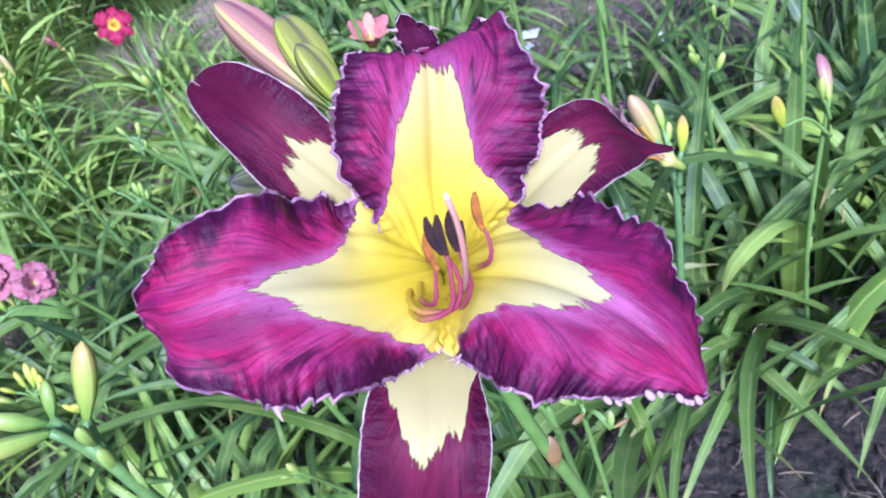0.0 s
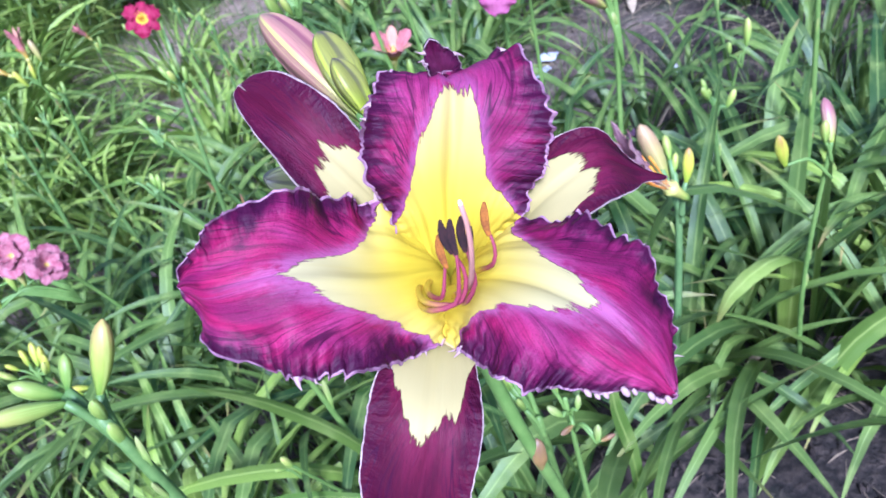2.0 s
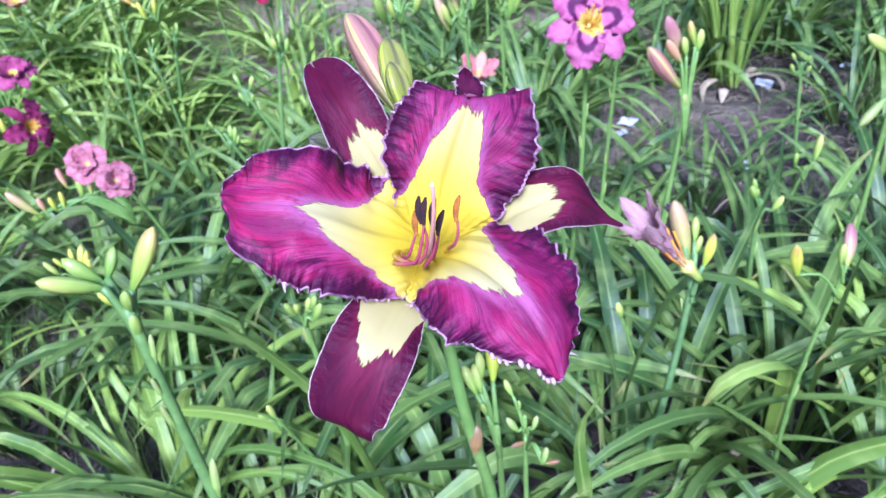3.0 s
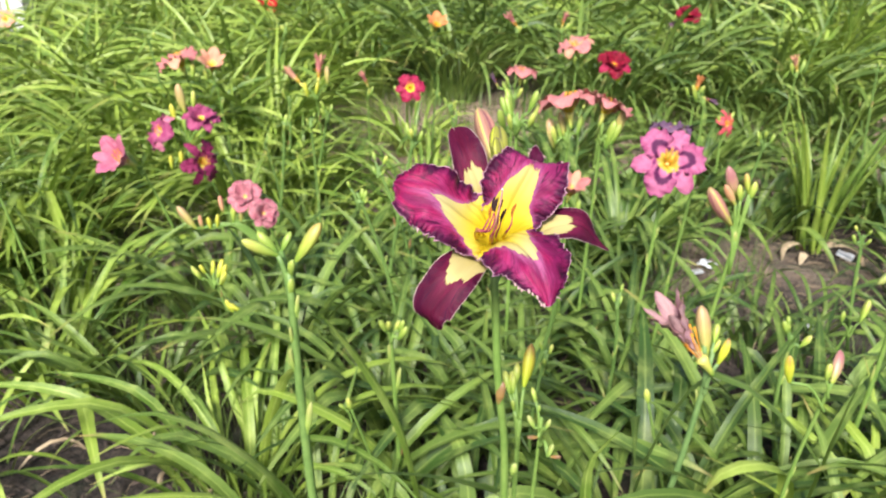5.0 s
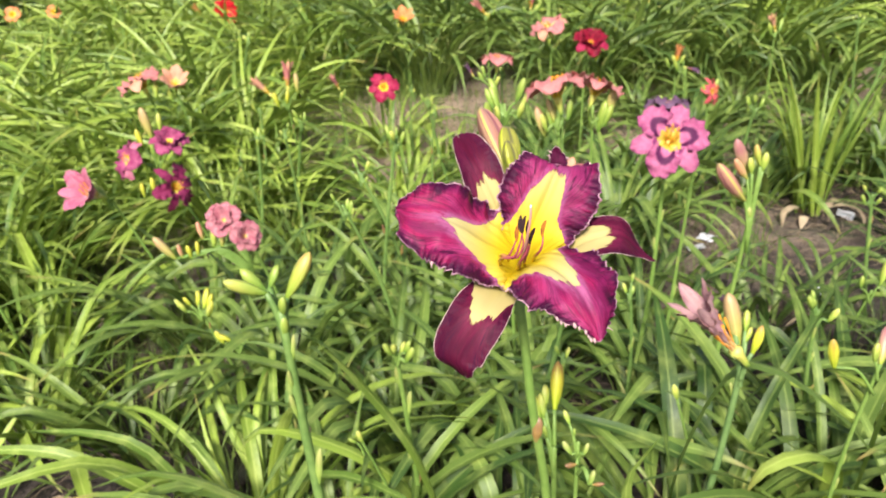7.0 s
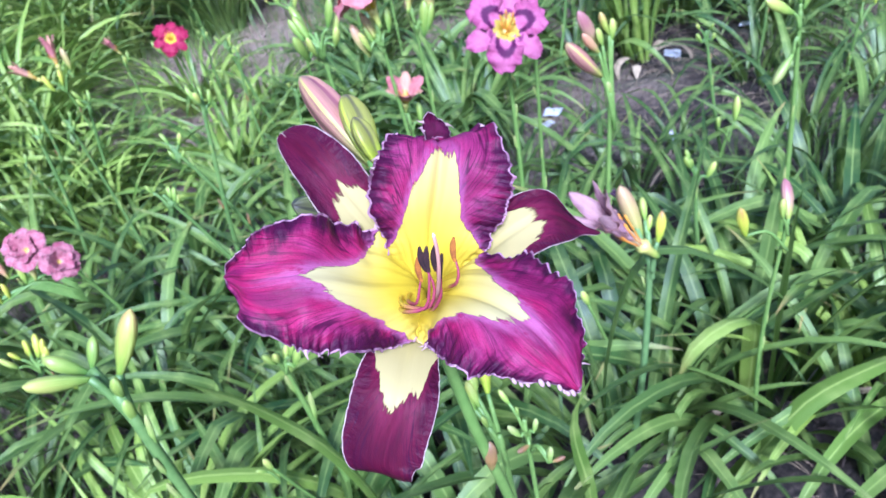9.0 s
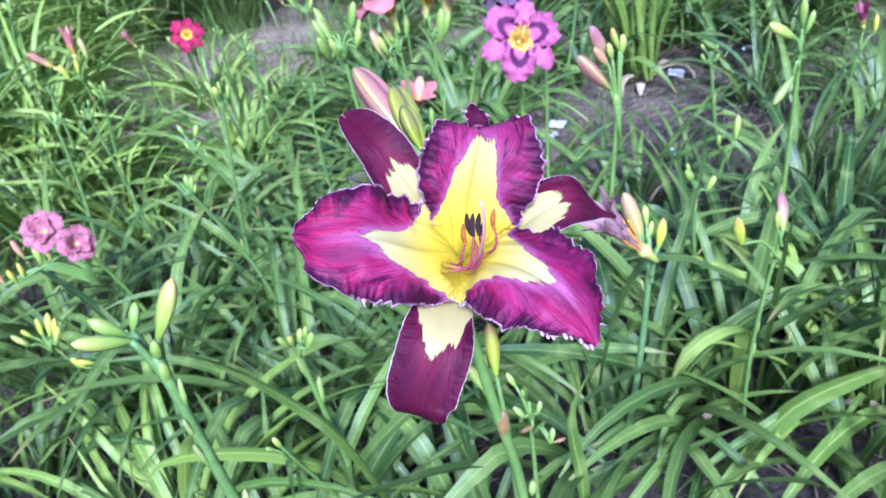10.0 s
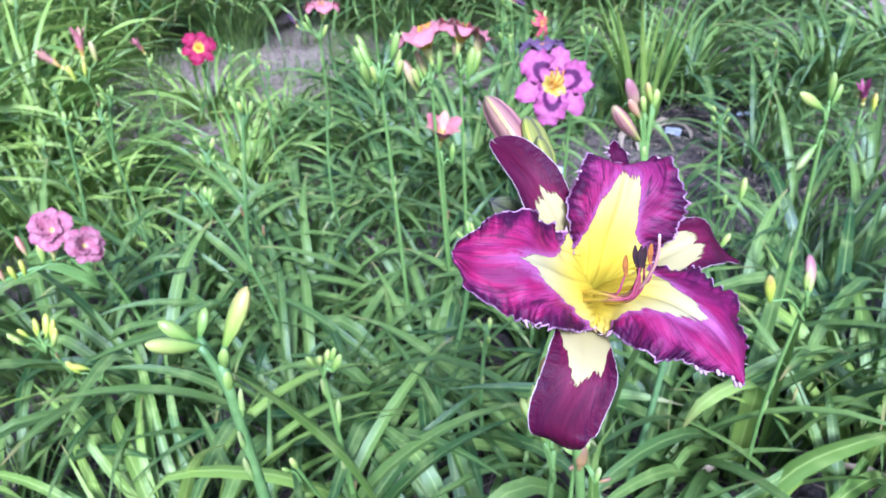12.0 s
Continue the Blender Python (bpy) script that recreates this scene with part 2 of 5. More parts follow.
def striped_bud(name, base, face, stripe, edge, tip, green_to=0.45):
    """A bud with coloured faces, pale ridges, dark seams between them and a dark tip."""
    m, nt, b = shader(name)
    vec, side, along, across = split_uv(nt)
    n = noise_at(nt, vec, 1.0, 4.0, 0.6, 9, 2, 1)
    fine = noise_at(nt, vec, 1.0, 3.0, 0.6, 50, 2.5, 1)
    turn = math_node(nt, "MULTIPLY_ADD", math_node(nt, "ADD", n, -0.5), 0.25, math_node(nt, "COSINE", math_node(nt, "MULTIPLY", side, 18.85)))
    a = math_node(nt, "MULTIPLY_ADD", n, 0.4, math_node(nt, "ADD", along, -0.2))
    col = mix(nt, ramp(nt, a, 0.05, green_to), base, face)
    col = mix(nt, math_node(nt, "MULTIPLY", ramp(nt, fine, 0.45, 0.7), 0.35), col, stripe)
    col = mix(nt, math_node(nt, "MULTIPLY", ramp(nt, turn, 0.72, 0.98), 0.8), col, edge)
    seam = math_node(nt, "SUBTRACT", 1.0, ramp(nt, turn, -1.0, -0.70))
    col = mix(nt, math_node(nt, "MULTIPLY", seam, math_node(nt, "MULTIPLY_ADD", along, 0.5, 0.4)), col, stripe)
    col = mix(nt, math_node(nt, "MULTIPLY", ramp(nt, a, 0.84, 1.05), 0.75), col, tip)
    nt.links.new(col, b.inputs["Base Color"])
    b.inputs["Roughness"].default_value = 0.42
    b.inputs["Specular IOR Level"].default_value = 0.3
    bump(nt, b, math_node(nt, "MULTIPLY_ADD", fine, 0.3, turn), 0.5, 0.0010)
    thin(nt, b, col, 0.15)
    return m


def filament_material(name, low, high, start, end):
    m, nt, b = shader(name)
    vec, side, along, across = split_uv(nt)
    n = noise_at(nt, vec, 1.0, 3.0, 0.6, 3, 18, 1)
    col = mix(nt, ramp(nt, math_node(nt, "MULTIPLY_ADD", n, 0.12, along), start, end), low, high)
    col = mix(nt, math_node(nt, "MULTIPLY", ramp(nt, n, 0.5, 0.8), 0.25), col, tuple(c * 0.6 for c in high))
    nt.links.new(col, b.inputs["Base Color"])
    b.inputs["Roughness"].default_value = 0.45
    thin(nt, b, col, 0.15)
    return m


def plain_material(name, a, c, scale, rough=0.6, bump_by=0.3, depth=0.001, detail=4.0):
    m, nt, b = shader(name)
    coord = nt.nodes.new("ShaderNodeTexCoord")
    n = noise_at(nt, coord.outputs["Object"], scale, detail, 0.6)
    big = noise_at(nt, coord.outputs["Object"], scale * 0.13, 2.0, 0.5)
    col = mix(nt, ramp(nt, math_node(nt, "MULTIPLY_ADD", big, 0.5, math_node(nt, "MULTIPLY", n, 0.5)), 0.3, 0.7), a, c)
    nt.links.new(col, b.inputs["Base Color"])
    b.inputs["Roughness"].default_value = rough
    bump(nt, b, n, bump_by, depth)
    return m


def soil_material():
    m, nt, b = shader("soil")
    coord = nt.nodes.new("ShaderNodeTexCoord")
    p = coord.outputs["Object"]
    crumbs, clods, dry, moss = noise_at(nt, p, 60, 6, 0.7), noise_at(nt, p, 14, 4, 0.6), noise_at(nt, p, 1.6, 3), noise_at(nt, p, 3.1, 4, 0.65)
    col = mix(nt, ramp(nt, crumbs, 0.35, 0.68), (0.014, 0.011, 0.009), (0.085, 0.062, 0.047))
    place = nt.nodes.new("ShaderNodeSeparateXYZ")
    nt.links.new(p, place.inputs[0])
    # the paler dry patches fade in from y 0.7 to 1.6, none nearer
    col = mix(nt, math_node(nt, "MULTIPLY", math_node(nt, "MULTIPLY", ramp(nt, dry, 0.40, 0.60), ramp(nt, place.outputs[1], 0.7, 1.6)), 0.80), col, mix(nt, ramp(nt, crumbs, 0.3, 0.7), (0.17, 0.12, 0.09), (0.38, 0.29, 0.22)))
    col = mix(nt, math_node(nt, "MULTIPLY", ramp(nt, moss, 0.52, 0.7), 0.65), col, (0.05, 0.085, 0.03))
    # the trodden strip between the rows has dried out
    off = math_node(nt, "ABSOLUTE", math_node(nt, "MULTIPLY_ADD", dry, 1.2, math_node(nt, "ADD", place.outputs[1], -3.75)))
    strip = math_node(nt, "SUBTRACT", 1.0, ramp(nt, off, 0.45, 1.0))
    col = mix(nt, math_node(nt, "MULTIPLY", math_node(nt, "MULTIPLY", strip, ramp(nt, moss, 0.75, 0.52)), 0.95), col, mix(nt, ramp(nt, crumbs, 0.3, 0.7), (0.29, 0.205, 0.150), (0.49, 0.375, 0.285)))
    nt.links.new(col, b.inputs["Base Color"])
    b.inputs["Roughness"].default_value = 0.95
    bump(nt, b, math_node(nt, "MULTIPLY_ADD", clods, 2.0, crumbs), 0.9, 0.02)
    return m


MAT = {
    "petal_side": petal_material("purple_petal", 0.72, 0.65, 2.0, red=(0.36, 0.013, 0.090), rim_at=0.957, rim=(0.47, 0.26, 0.34), broken=0.65, ripe=(0.50, 0.98), halo_sky_tint=(0.43, 0.13, 0.28), glow=0.18, margin=0.97),
    "petal_top": petal_material("purple_upper_petal", 0.86, 0.76, 1.8, red=(0.30, 0.012, 0.080), rim_at=0.957, rim=(0.47, 0.26, 0.34), broken=0.65, ripe=(0.45, 1.02), cream=(0.52, 0.41, 0.145), throat=(0.60, 0.455, 0.012), ragged=0.22, halo_sky_tint=(0.34, 0.085, 0.22), glow=0.18, margin=0.97),
    "sepal": petal_material("purple_sepal", 0.63, 0.86, 5.0, main=(0.070, 0.004, 0.022), bright=(0.140, 0.010, 0.040), red=(0.092, 0.004, 0.022), veins=1.0, margin=0.3, rim_at=0.961, rim=(0.58, 0.44, 0.40), broken=0.35, cream=(0.535, 0.445, 0.18), throat=(0.58, 0.48, 0.15), deep=(0.60, 0.50, 0.08), ragged=0.09),
    "sepal_upper": petal_material("purple_upper_sepal", 0.66, 1.0, 5.0, main=(0.070, 0.004, 0.022), bright=(0.140, 0.010, 0.040), red=(0.092, 0.004, 0.022), veins=1.0, margin=0.3, rim_at=0.961, rim=(0.58, 0.44, 0.40), broken=0.35, cream=(0.535, 0.445, 0.18), throat=(0.58, 0.48, 0.15), deep=(0.60, 0.50, 0.08), ragged=0.09),
    "petal_dark": petal_material("dark_petal_tip", 0.02, 0.5, 2.0, main=(0.07, 0.003, 0.025), bright=(0.14, 0.01, 0.06)),
    "stamen": filament_material("stamen_filament", (0.80, 0.58, 0.015), (0.34, 0.055, 0.085), 0.70, 0.86),
    "anther_dark": plain_material("dark_anther", (0.008, 0.003, 0.003), (0.045, 0.012, 0.010), 900, 0.95),
    "anther_orange": plain_material("orange_anther", (0.62, 0.20, 0.01), (0.75, 0.34, 0.02), 60, 0.8),
    "anther_gold": plain_material("pollen_anther", (0.14, 0.035, 0.004), (0.42, 0.15, 0.006), 1200, 0.9),
    "style": bud_material("style", (0.70, 0.55, 0.10), (0.56, 0.28, 0.16), (0.55, 0.26, 0.20), 0.4, 0.8),
    "stigma": plain_material("stigma", (0.82, 0.82, 0.85), (0.9, 0.9, 0.9), 1500),
    "tube": bud_material("flower_tube", (0.20, 0.33, 0.05), (0.45, 0.50, 0.08), (0.70, 0.62, 0.15)),
    "scape": plain_material("scape_green", (0.115, 0.215, 0.036), (0.205, 0.315, 0.066), 90, 0.5, 0.2),
    "scape_dark": plain_material("scape_dark_green", (0.085, 0.17, 0.035), (0.17, 0.27, 0.065), 90, 0.5, 0.2),
    "scape_blue": plain_material("scape_blue_green", (0.10, 0.19, 0.055), (0.18, 0.29, 0.09), 90, 0.5, 0.2),
    "leaf": leaf_material("leaf_green", (0.034, 0.080, 0.017), (0.165, 0.250, 0.044), (0.34, 0.42, 0.10)),
    "leaf_bright": leaf_material("leaf_bright_green", (0.080, 0.160, 0.022), (0.30, 0.41, 0.055), (0.50, 0.58, 0.15)),
    "leaf_dry": plain_material("dry_leaf", (0.30, 0.22, 0.13), (0.50, 0.40, 0.26), 40, 0.8, 0.5),
    "bract": bud_material("bract", (0.20, 0.33, 0.05), (0.30, 0.42, 0.08), (0.38, 0.40, 0.12)),
    "bract_dry": bud_material("dry_bract", (0.32, 0.27, 0.07), (0.30, 0.16, 0.05), (0.22, 0.11, 0.06)),
    "bud_green": bud_material("bud_green", (0.12, 0.24, 0.035), (0.23, 0.35, 0.05), (0.34, 0.42, 0.07)),
    "bud_yellow": bud_material("bud_yellow", (0.20, 0.34, 0.045), (0.37, 0.49, 0.075), (0.52, 0.53, 0.11)),
    "bud_gold": bud_material("bud_gold", (0.28, 0.40, 0.03), (0.47, 0.51, 0.045), (0.60, 0.54, 0.06)),
    "bud_pale": bud_material("bud_pale", (0.34, 0.42, 0.055), (0.50, 0.43, 0.13), (0.52, 0.32, 0.17), 0.35, 0.85),
    "bud_olive": bud_material("bud_olive", (0.28, 0.38, 0.05), (0.44, 0.46, 0.09), (0.17, 0.10, 0.09), 0.5, 0.9),
    "bud_pink": bud_material("bud_pink", (0.34, 0.42, 0.05), (0.46, 0.28, 0.17), (0.36, 0.14, 0.15), 0.42, 0.80),
    "bud_peach": bud_material("bud_peach", (0.36, 0.44, 0.06), (0.62, 0.33, 0.18), (0.58, 0.24, 0.16), 0.42, 0.85),
    "bud_rust": bud_material("bud_rust", (0.40, 0.52, 0.03), (0.62, 0.60, 0.05), (0.42, 0.20, 0.06), 0.62, 1.0),
    "bud_blush": striped_bud("bud_blush", (0.34, 0.40, 0.06), (0.48, 0.24, 0.17), (0.24, 0.070, 0.100), (0.54, 0.50, 0.11), (0.50, 0.40, 0.15), 0.42),
    "bud_striped": striped_bud("bud_striped", (0.35, 0.44, 0.015), (0.30, 0.30, 0.05), (0.11, 0.10, 0.05), (0.46, 0.50, 0.04), (0.12, 0.075, 0.09), 0.65),
    # darker, greyer copy of bud_striped: shade painted into a bud's colours
    "bud_shade": striped_bud("bud_shade", (0.20, 0.26, 0.06), (0.14, 0.15, 0.06), (0.05, 0.05, 0.035), (0.26, 0.30, 0.10), (0.07, 0.06, 0.06), 0.60),
    "bud_tip": bud_material("bud_tip", (0.22, 0.34, 0.035), (0.37, 0.43, 0.060), (0.52, 0.36, 0.10), 0.50, 0.90),
    "soil": soil_material(),
    "mulch": plain_material("mulch", (0.022, 0.016, 0.013), (0.115, 0.080, 0.060), 25, 0.9, 0.6, 0.003),
    "straw": plain_material("straw", (0.20, 0.14, 0.085), (0.38, 0.29, 0.18), 30, 0.85, 0.4),
    "litter": plain_material("litter", (0.66, 0.68, 0.72), (0.80, 0.80, 0.80), 25, 0.6, 0.2, 0.002),
    "white_paint": plain_material("white_paint", (0.74, 0.75, 0.76), (0.82, 0.82, 0.81), 12, 0.5, 0.15),
    "grey_siding": plain_material("grey_siding", (0.30, 0.29, 0.27), (0.42, 0.41, 0.38), 15, 0.8, 0.3),
    "dark_metal": plain_material("dark_metal", (0.02, 0.022, 0.02), (0.05, 0.05, 0.045), 60, 0.55, 0.2),
}
G = dict(deep=(0.55, 0.55, 0.03), margin=0.35)
MAT["ring"] = petal_material("rose_petal_plum_eye", 0.36, 0.9, 2.0, (0.24, 0.040, 0.12), (0.44, 0.105, 0.225), (0.57, 0.19, 0.33),
                             cream=(0.60, 0.46, 0.07), throat=(0.58, 0.40, 0.02), rim=(0.16, 0.03, 0.11), eye=(0.22, 0.68, 0.46, (0.085, 0.010, 0.060)), veins=0.6, rim_at=0.955, **G)
MAT["ring_sepal"] = petal_material("rose_sepal_plum_eye", 0.32, 0.95, 2.0, (0.26, 0.045, 0.13), (0.47, 0.12, 0.24), (0.60, 0.21, 0.35),
                                   cream=(0.74, 0.62, 0.12), throat=(0.68, 0.50, 0.02), rim=(0.62, 0.18, 0.33), eye=(0.20, 0.75, 0.28, (0.24, 0.04, 0.14)), veins=0.3, **G)
MAT["magenta"] = petal_material("crimson_petal", 0.36, 0.9, 2.0, (0.14, 0.005, 0.024), (0.31, 0.010, 0.050), (0.46, 0.035, 0.10), cream=(0.85, 0.60, 0.05), rim=(0.55, 0.05, 0.14), veins=0.5, **G)
MAT["dark_red"] = petal_material("dark_red_petal", 0.34, 0.8, 2.0, (0.050, 0.002, 0.008), (0.18, 0.004, 0.020), (0.36, 0.014, 0.042), cream=(0.62, 0.24, 0.05), rim=(0.36, 0.02, 0.03), veins=0.6, **G)
MAT["salmon"] = petal_material("salmon_petal", 0.34, 0.8, 2.0, (0.42, 0.11, 0.115), (0.56, 0.19, 0.185), (0.68, 0.31, 0.28), cream=(0.66, 0.45, 0.12), rim=(0.66, 0.32, 0.28), veins=0.3, **G)
MAT["dusky_pink"] = petal_material("dusky_pink_petal", 0.25, 0.7, 2.0, (0.22, 0.035, 0.065), (0.44, 0.125, 0.165), (0.68, 0.33, 0.35), cream=(0.78, 0.55, 0.2), rim=(0.8, 0.5, 0.5), veins=0.6, **G)
MAT["plum"] = petal_material("plum_petal", 0.38, 0.7, 2.0, (0.12, 0.012, 0.055), (0.31, 0.040, 0.125), (0.52, 0.13, 0.25), cream=(0.80, 0.66, 0.10), rim=(0.45, 0.12, 0.22), veins=0.6, **G)
MAT["wine"] = petal_material("wine_petal", 0.30, 0.8, 2.0, (0.10, 0.006, 0.034), (0.23, 0.018, 0.080), (0.40, 0.06, 0.16), cream=(0.72, 0.58, 0.08), rim=(0.36, 0.06, 0.15), veins=0.7, **G)
MAT["orchid"] = petal_material("orchid_pink_petal", 0.30, 0.6, 2.0, (0.30, 0.05, 0.12), (0.50, 0.125, 0.22), (0.70, 0.30, 0.37), cream=(0.80, 0.60, 0.3), rim=(0.85, 0.45, 0.52), veins=0.5, **G)
MAT["peach"] = petal_material("peach_petal", 0.42, 0.9, 2.0, (0.55, 0.20, 0.13), (0.66, 0.32, 0.20), (0.72, 0.42, 0.28), cream=(0.85, 0.65, 0.2), rim=(0.84, 0.5, 0.4), veins=0.3, **G)
MAT["orange"] = petal_material("orange_petal", 0.45, 0.8, 2.0, (0.48, 0.09, 0.03), (0.68, 0.24, 0.08), (0.74, 0.38, 0.16), cream=(0.85, 0.55, 0.05), rim=(0.82, 0.36, 0.12), veins=0.3, **G)
MAT["red"] = petal_material("red_petal", 0.25, 0.7, 2.0, (0.30, 0.006, 0.01), (0.62, 0.012, 0.02), (0.74, 0.03, 0.04), cream=(0.8, 0.4, 0.03), rim=(0.6, 0.02, 0.03), veins=0.4, **G)
MAT["coral"] = petal_material("coral_petal", 0.3, 0.7, 2.0, (0.40, 0.03, 0.05), (0.62, 0.09, 0.11), (0.74, 0.18, 0.18), cream=(0.8, 0.5, 0.1), rim=(0.66, 0.16, 0.16), veins=0.4, **G)
MAT["faded"] = petal_material("faded_mauve_petal", 0.22, 0.9, 1.6, (0.20, 0.085, 0.14), (0.46, 0.25, 0.27), (0.66, 0.43, 0.40), cream=(0.75, 0.60, 0.30), throat=(0.70, 0.60, 0.2), rim=(0.62, 0.32, 0.24), veins=0.7, **G)
MAT["spent"] = petal_material("spent_dark_petal", 0.15, 0.6, 2.0, (0.05, 0.025, 0.05), (0.16, 0.08, 0.15), (0.28, 0.16, 0.24), cream=(0.4, 0.3, 0.1), rim=(0.12, 0.05, 0.08), veins=0.7, **G)


# ---- mesh tools ----
def spline(points, n):
    """n places along a smooth curve through the points."""
    p = np.array(points, float)
    d = np.r_[0, np.cumsum(np.linalg.norm(np.diff(p[:, :3], axis=0), axis=1))]
    d /= d[-1]
    q = np.vstack([2 * p[0] - p[1], p, 2 * p[-1] - p[-2]])
    k = np.r_[-d[1], d, 2 - d[-2]]
    out = []
    for t in np.linspace(0, 1, n):
        i = min(int(np.searchsorted(d, t, side="right")) - 1, len(d) - 2) + 1
        h = k[i + 1] - k[i]
        u = (t - k[i]) / h
        m0 = (q[i + 1] - q[i - 1]) / (k[i + 1] - k[i - 1]) * h
        m1 = (q[i + 2] - q[i]) / (k[i + 2] - k[i]) * h
        out.append((2 * u**3 - 3 * u**2 + 1) * q[i] + (u**3 - 2 * u**2 + u) * m0 + (3 * u**2 - 2 * u**3) * q[i + 1] + (u**3 - u**2) * m1)
    return np.array(out)


def mesh_of(name, verts, faces, uvs=None, smooth=True):
    me = bpy.data.meshes.new(name)
    me.from_pydata([tuple(v) for v in verts], [], faces)
    if uvs is not None:
        layer = me.uv_layers.new(name="UVMap")
        idx = np.empty(len(me.loops), int)
        me.loops.foreach_get("vertex_index", idx)
        layer.data.foreach_set("uv", np.array(uvs, float)[idx].ravel())
    me.polygons.foreach_set("use_smooth", [smooth] * len(me.polygons))
    me.update()
    return me


def put(name, me, material, parent=None, m=None, label=""):
    """Links a mesh as one object, under its thing when a parent is given."""
    if material and not me.materials:
        me.materials.append(MAT[material])
    ob = new(name, me)
    ob.parent = parent
    if m is not None:
        ob.matrix_basis = m
    if label:
        tagged(ob, label=label)
    return ob


def thing(name, m, label, category, group="", kind=""):
    ob = new(name)
    ob.empty_display_size = 0.02
    ob.matrix_basis = m
    return tagged(ob, label, category, group, kind)


def side_frames(c, side):
    t = np.gradient(c, axis=0)
    t /= np.linalg.norm(t, axis=1)[:, None]
    b = side - (side * t).sum(1)[:, None] * t
    b /= np.linalg.norm(b, axis=1)[:, None]
    return t, b, np.cross(t, b)


def petal_mesh(name, mid, widths, side, cup=0.0, fold=0.0, ruffle=0.0, waves=7.0, teeth=0.0, ns=40, nv=20, seed=0, thick=0.0004, cap=0.8, notch=0.0, hooks=0, pleat=0.0, knobs=0):
    """A petal round a curved midrib. widths: along and half width, or one half width for each side; side: the way of its first half. cup lifts both edges,
    fold only the first; ruffle waves the margin, pleat crimps it finely, teeth fray it, hooks add small curled outgrowths, knobs round ones near the tip."""
    c = spline(mid, ns)
    for _ in range(max(2, int(2 * (0.021 * ns) ** 2))):
        c[1:-1] = 0.25 * c[:-2] + 0.5 * c[1:-1] + 0.25 * c[2:]
    s = np.linspace(0, 1, ns)
    sides = np.array(side, float)
    sides = np.tile(sides, (ns, 1)) if sides.ndim == 1 else spline(sides, ns)
    t, b, n = side_frames(c, sides)
    w = spline([(x[0], x[1], x[-1]) for x in widths], 200)
    close = np.where(s > cap, np.sqrt(np.clip(1 - ((s - cap) / (1.0001 - cap)) ** 2, 0.0, 1)), 1)
    halves = [np.interp(s, w[:, 0], w[:, k]) * close for k in (1, 2)]
    verts, uvs = [], []
    for i in range(ns):
        for j in range(nv + 1):
            v = math.sin((j / nv - 0.5) * math.pi * 0.96) / math.sin(0.48 * math.pi)
            a = abs(v)
            w = halves[0] if v > 0 else halves[1]
            near = a ** 2.6 * min(1.0, max(0, s[i] - 0.18) * 4) + max(0, s[i] - 0.85) * 3 * (1 - a)
            k = seed * 7.3 + (11.0 if v < 0 else 0)
            ph = s[i] * waves
            wave = math.sin(ph * 2 * math.pi + k + 1.5 * noise.noise((ph * 0.7, k, 0.3))) + 0.9 * noise.noise((ph * 2.3, k, 1.7))
            out = 1 + teeth * a ** 6 * (noise.noise((ph * 6.1, k, 5.0)) + 0.6 * noise.noise((ph * 15.0, k, 9.0)))
            crimp = math.sin(ph * 30.0 + k + 3.0 * noise.noise((ph * 1.3, k, 8.0))) * (0.40 + 1.2 * noise.noise((ph * 1.7, k, 6.0)))
            if pleat > 0.001:
                out += 0.013 * a ** 5 * crimp
            p = c[i] + b[i] * (w[i] * v * out)
            lift = cup * w[i] * v * v + fold * w[i] * max(0, v) ** 2 + ruffle * near * wave * min(1, w[i] / 0.012)
            lift += pleat * a ** 7 * crimp * min(1.0, max(0, s[i] - 0.12) * 5)
            lift += 0.05 * w[i] * noise.noise((s[i] * 5, v * 2.2, k * 0.1))
            fan = v / (s[i] + 0.16)
            lift += pleat * 0.9 * noise.noise((fan * 5.0, s[i] * 3.0, k)) * min(1.0, 3 * a) * min(1.0, 3 * s[i])
            lift -= 0.07 * w[i] * math.exp(-(v / 0.07) ** 2)
            p = p + n[i] * lift
            p = p - t[i] * notch * math.exp(-(v / 0.22) ** 2) * max(0, s[i] - 0.8) * 5
            if teeth:
                p = p + t[i] * (teeth * 0.3 * w[i] * a ** 4 * noise.noise((ph * 9.0, k, 2.0)))
            verts.append(p)
            uvs.append((v * 0.5 + 0.5, s[i]))
    row = nv + 1
    front = [(i * row + j, i * row + j + 1, (i + 1) * row + j + 1, (i + 1) * row + j) for i in range(ns - 1) for j in range(nv)]
    if not thick:
        return mesh_of(name, verts, front, uvs)
    v = np.array(verts)
    g = v.reshape(ns, row, 3)
    nn = np.cross(np.gradient(g, axis=0), np.gradient(g, axis=1)).reshape(-1, 3)
    nn /= np.maximum(np.linalg.norm(nn, axis=1)[:, None], 1e-9)
    sign = 1 if (nn * np.repeat(n, row, axis=0)).sum() > 0 else -1
    back = v - sign * nn * thick
    k = len(v)
    faces = front + [tuple(k + x for x in f[::-1]) for f in front]
    rim = [i * row for i in range(ns)] + [(ns - 1) * row + j for j in range(1, row)] + [i * row + nv for i in range(ns - 2, -1, -1)] + [j for j in range(nv - 1, 0, -1)]
    for a, b2 in zip(rim, rim[1:] + rim[:1]):
        faces.append((a, k + a, k + b2, b2))
    verts, uvs = list(v) + list(back), uvs + uvs
    pick = random.Random(seed)
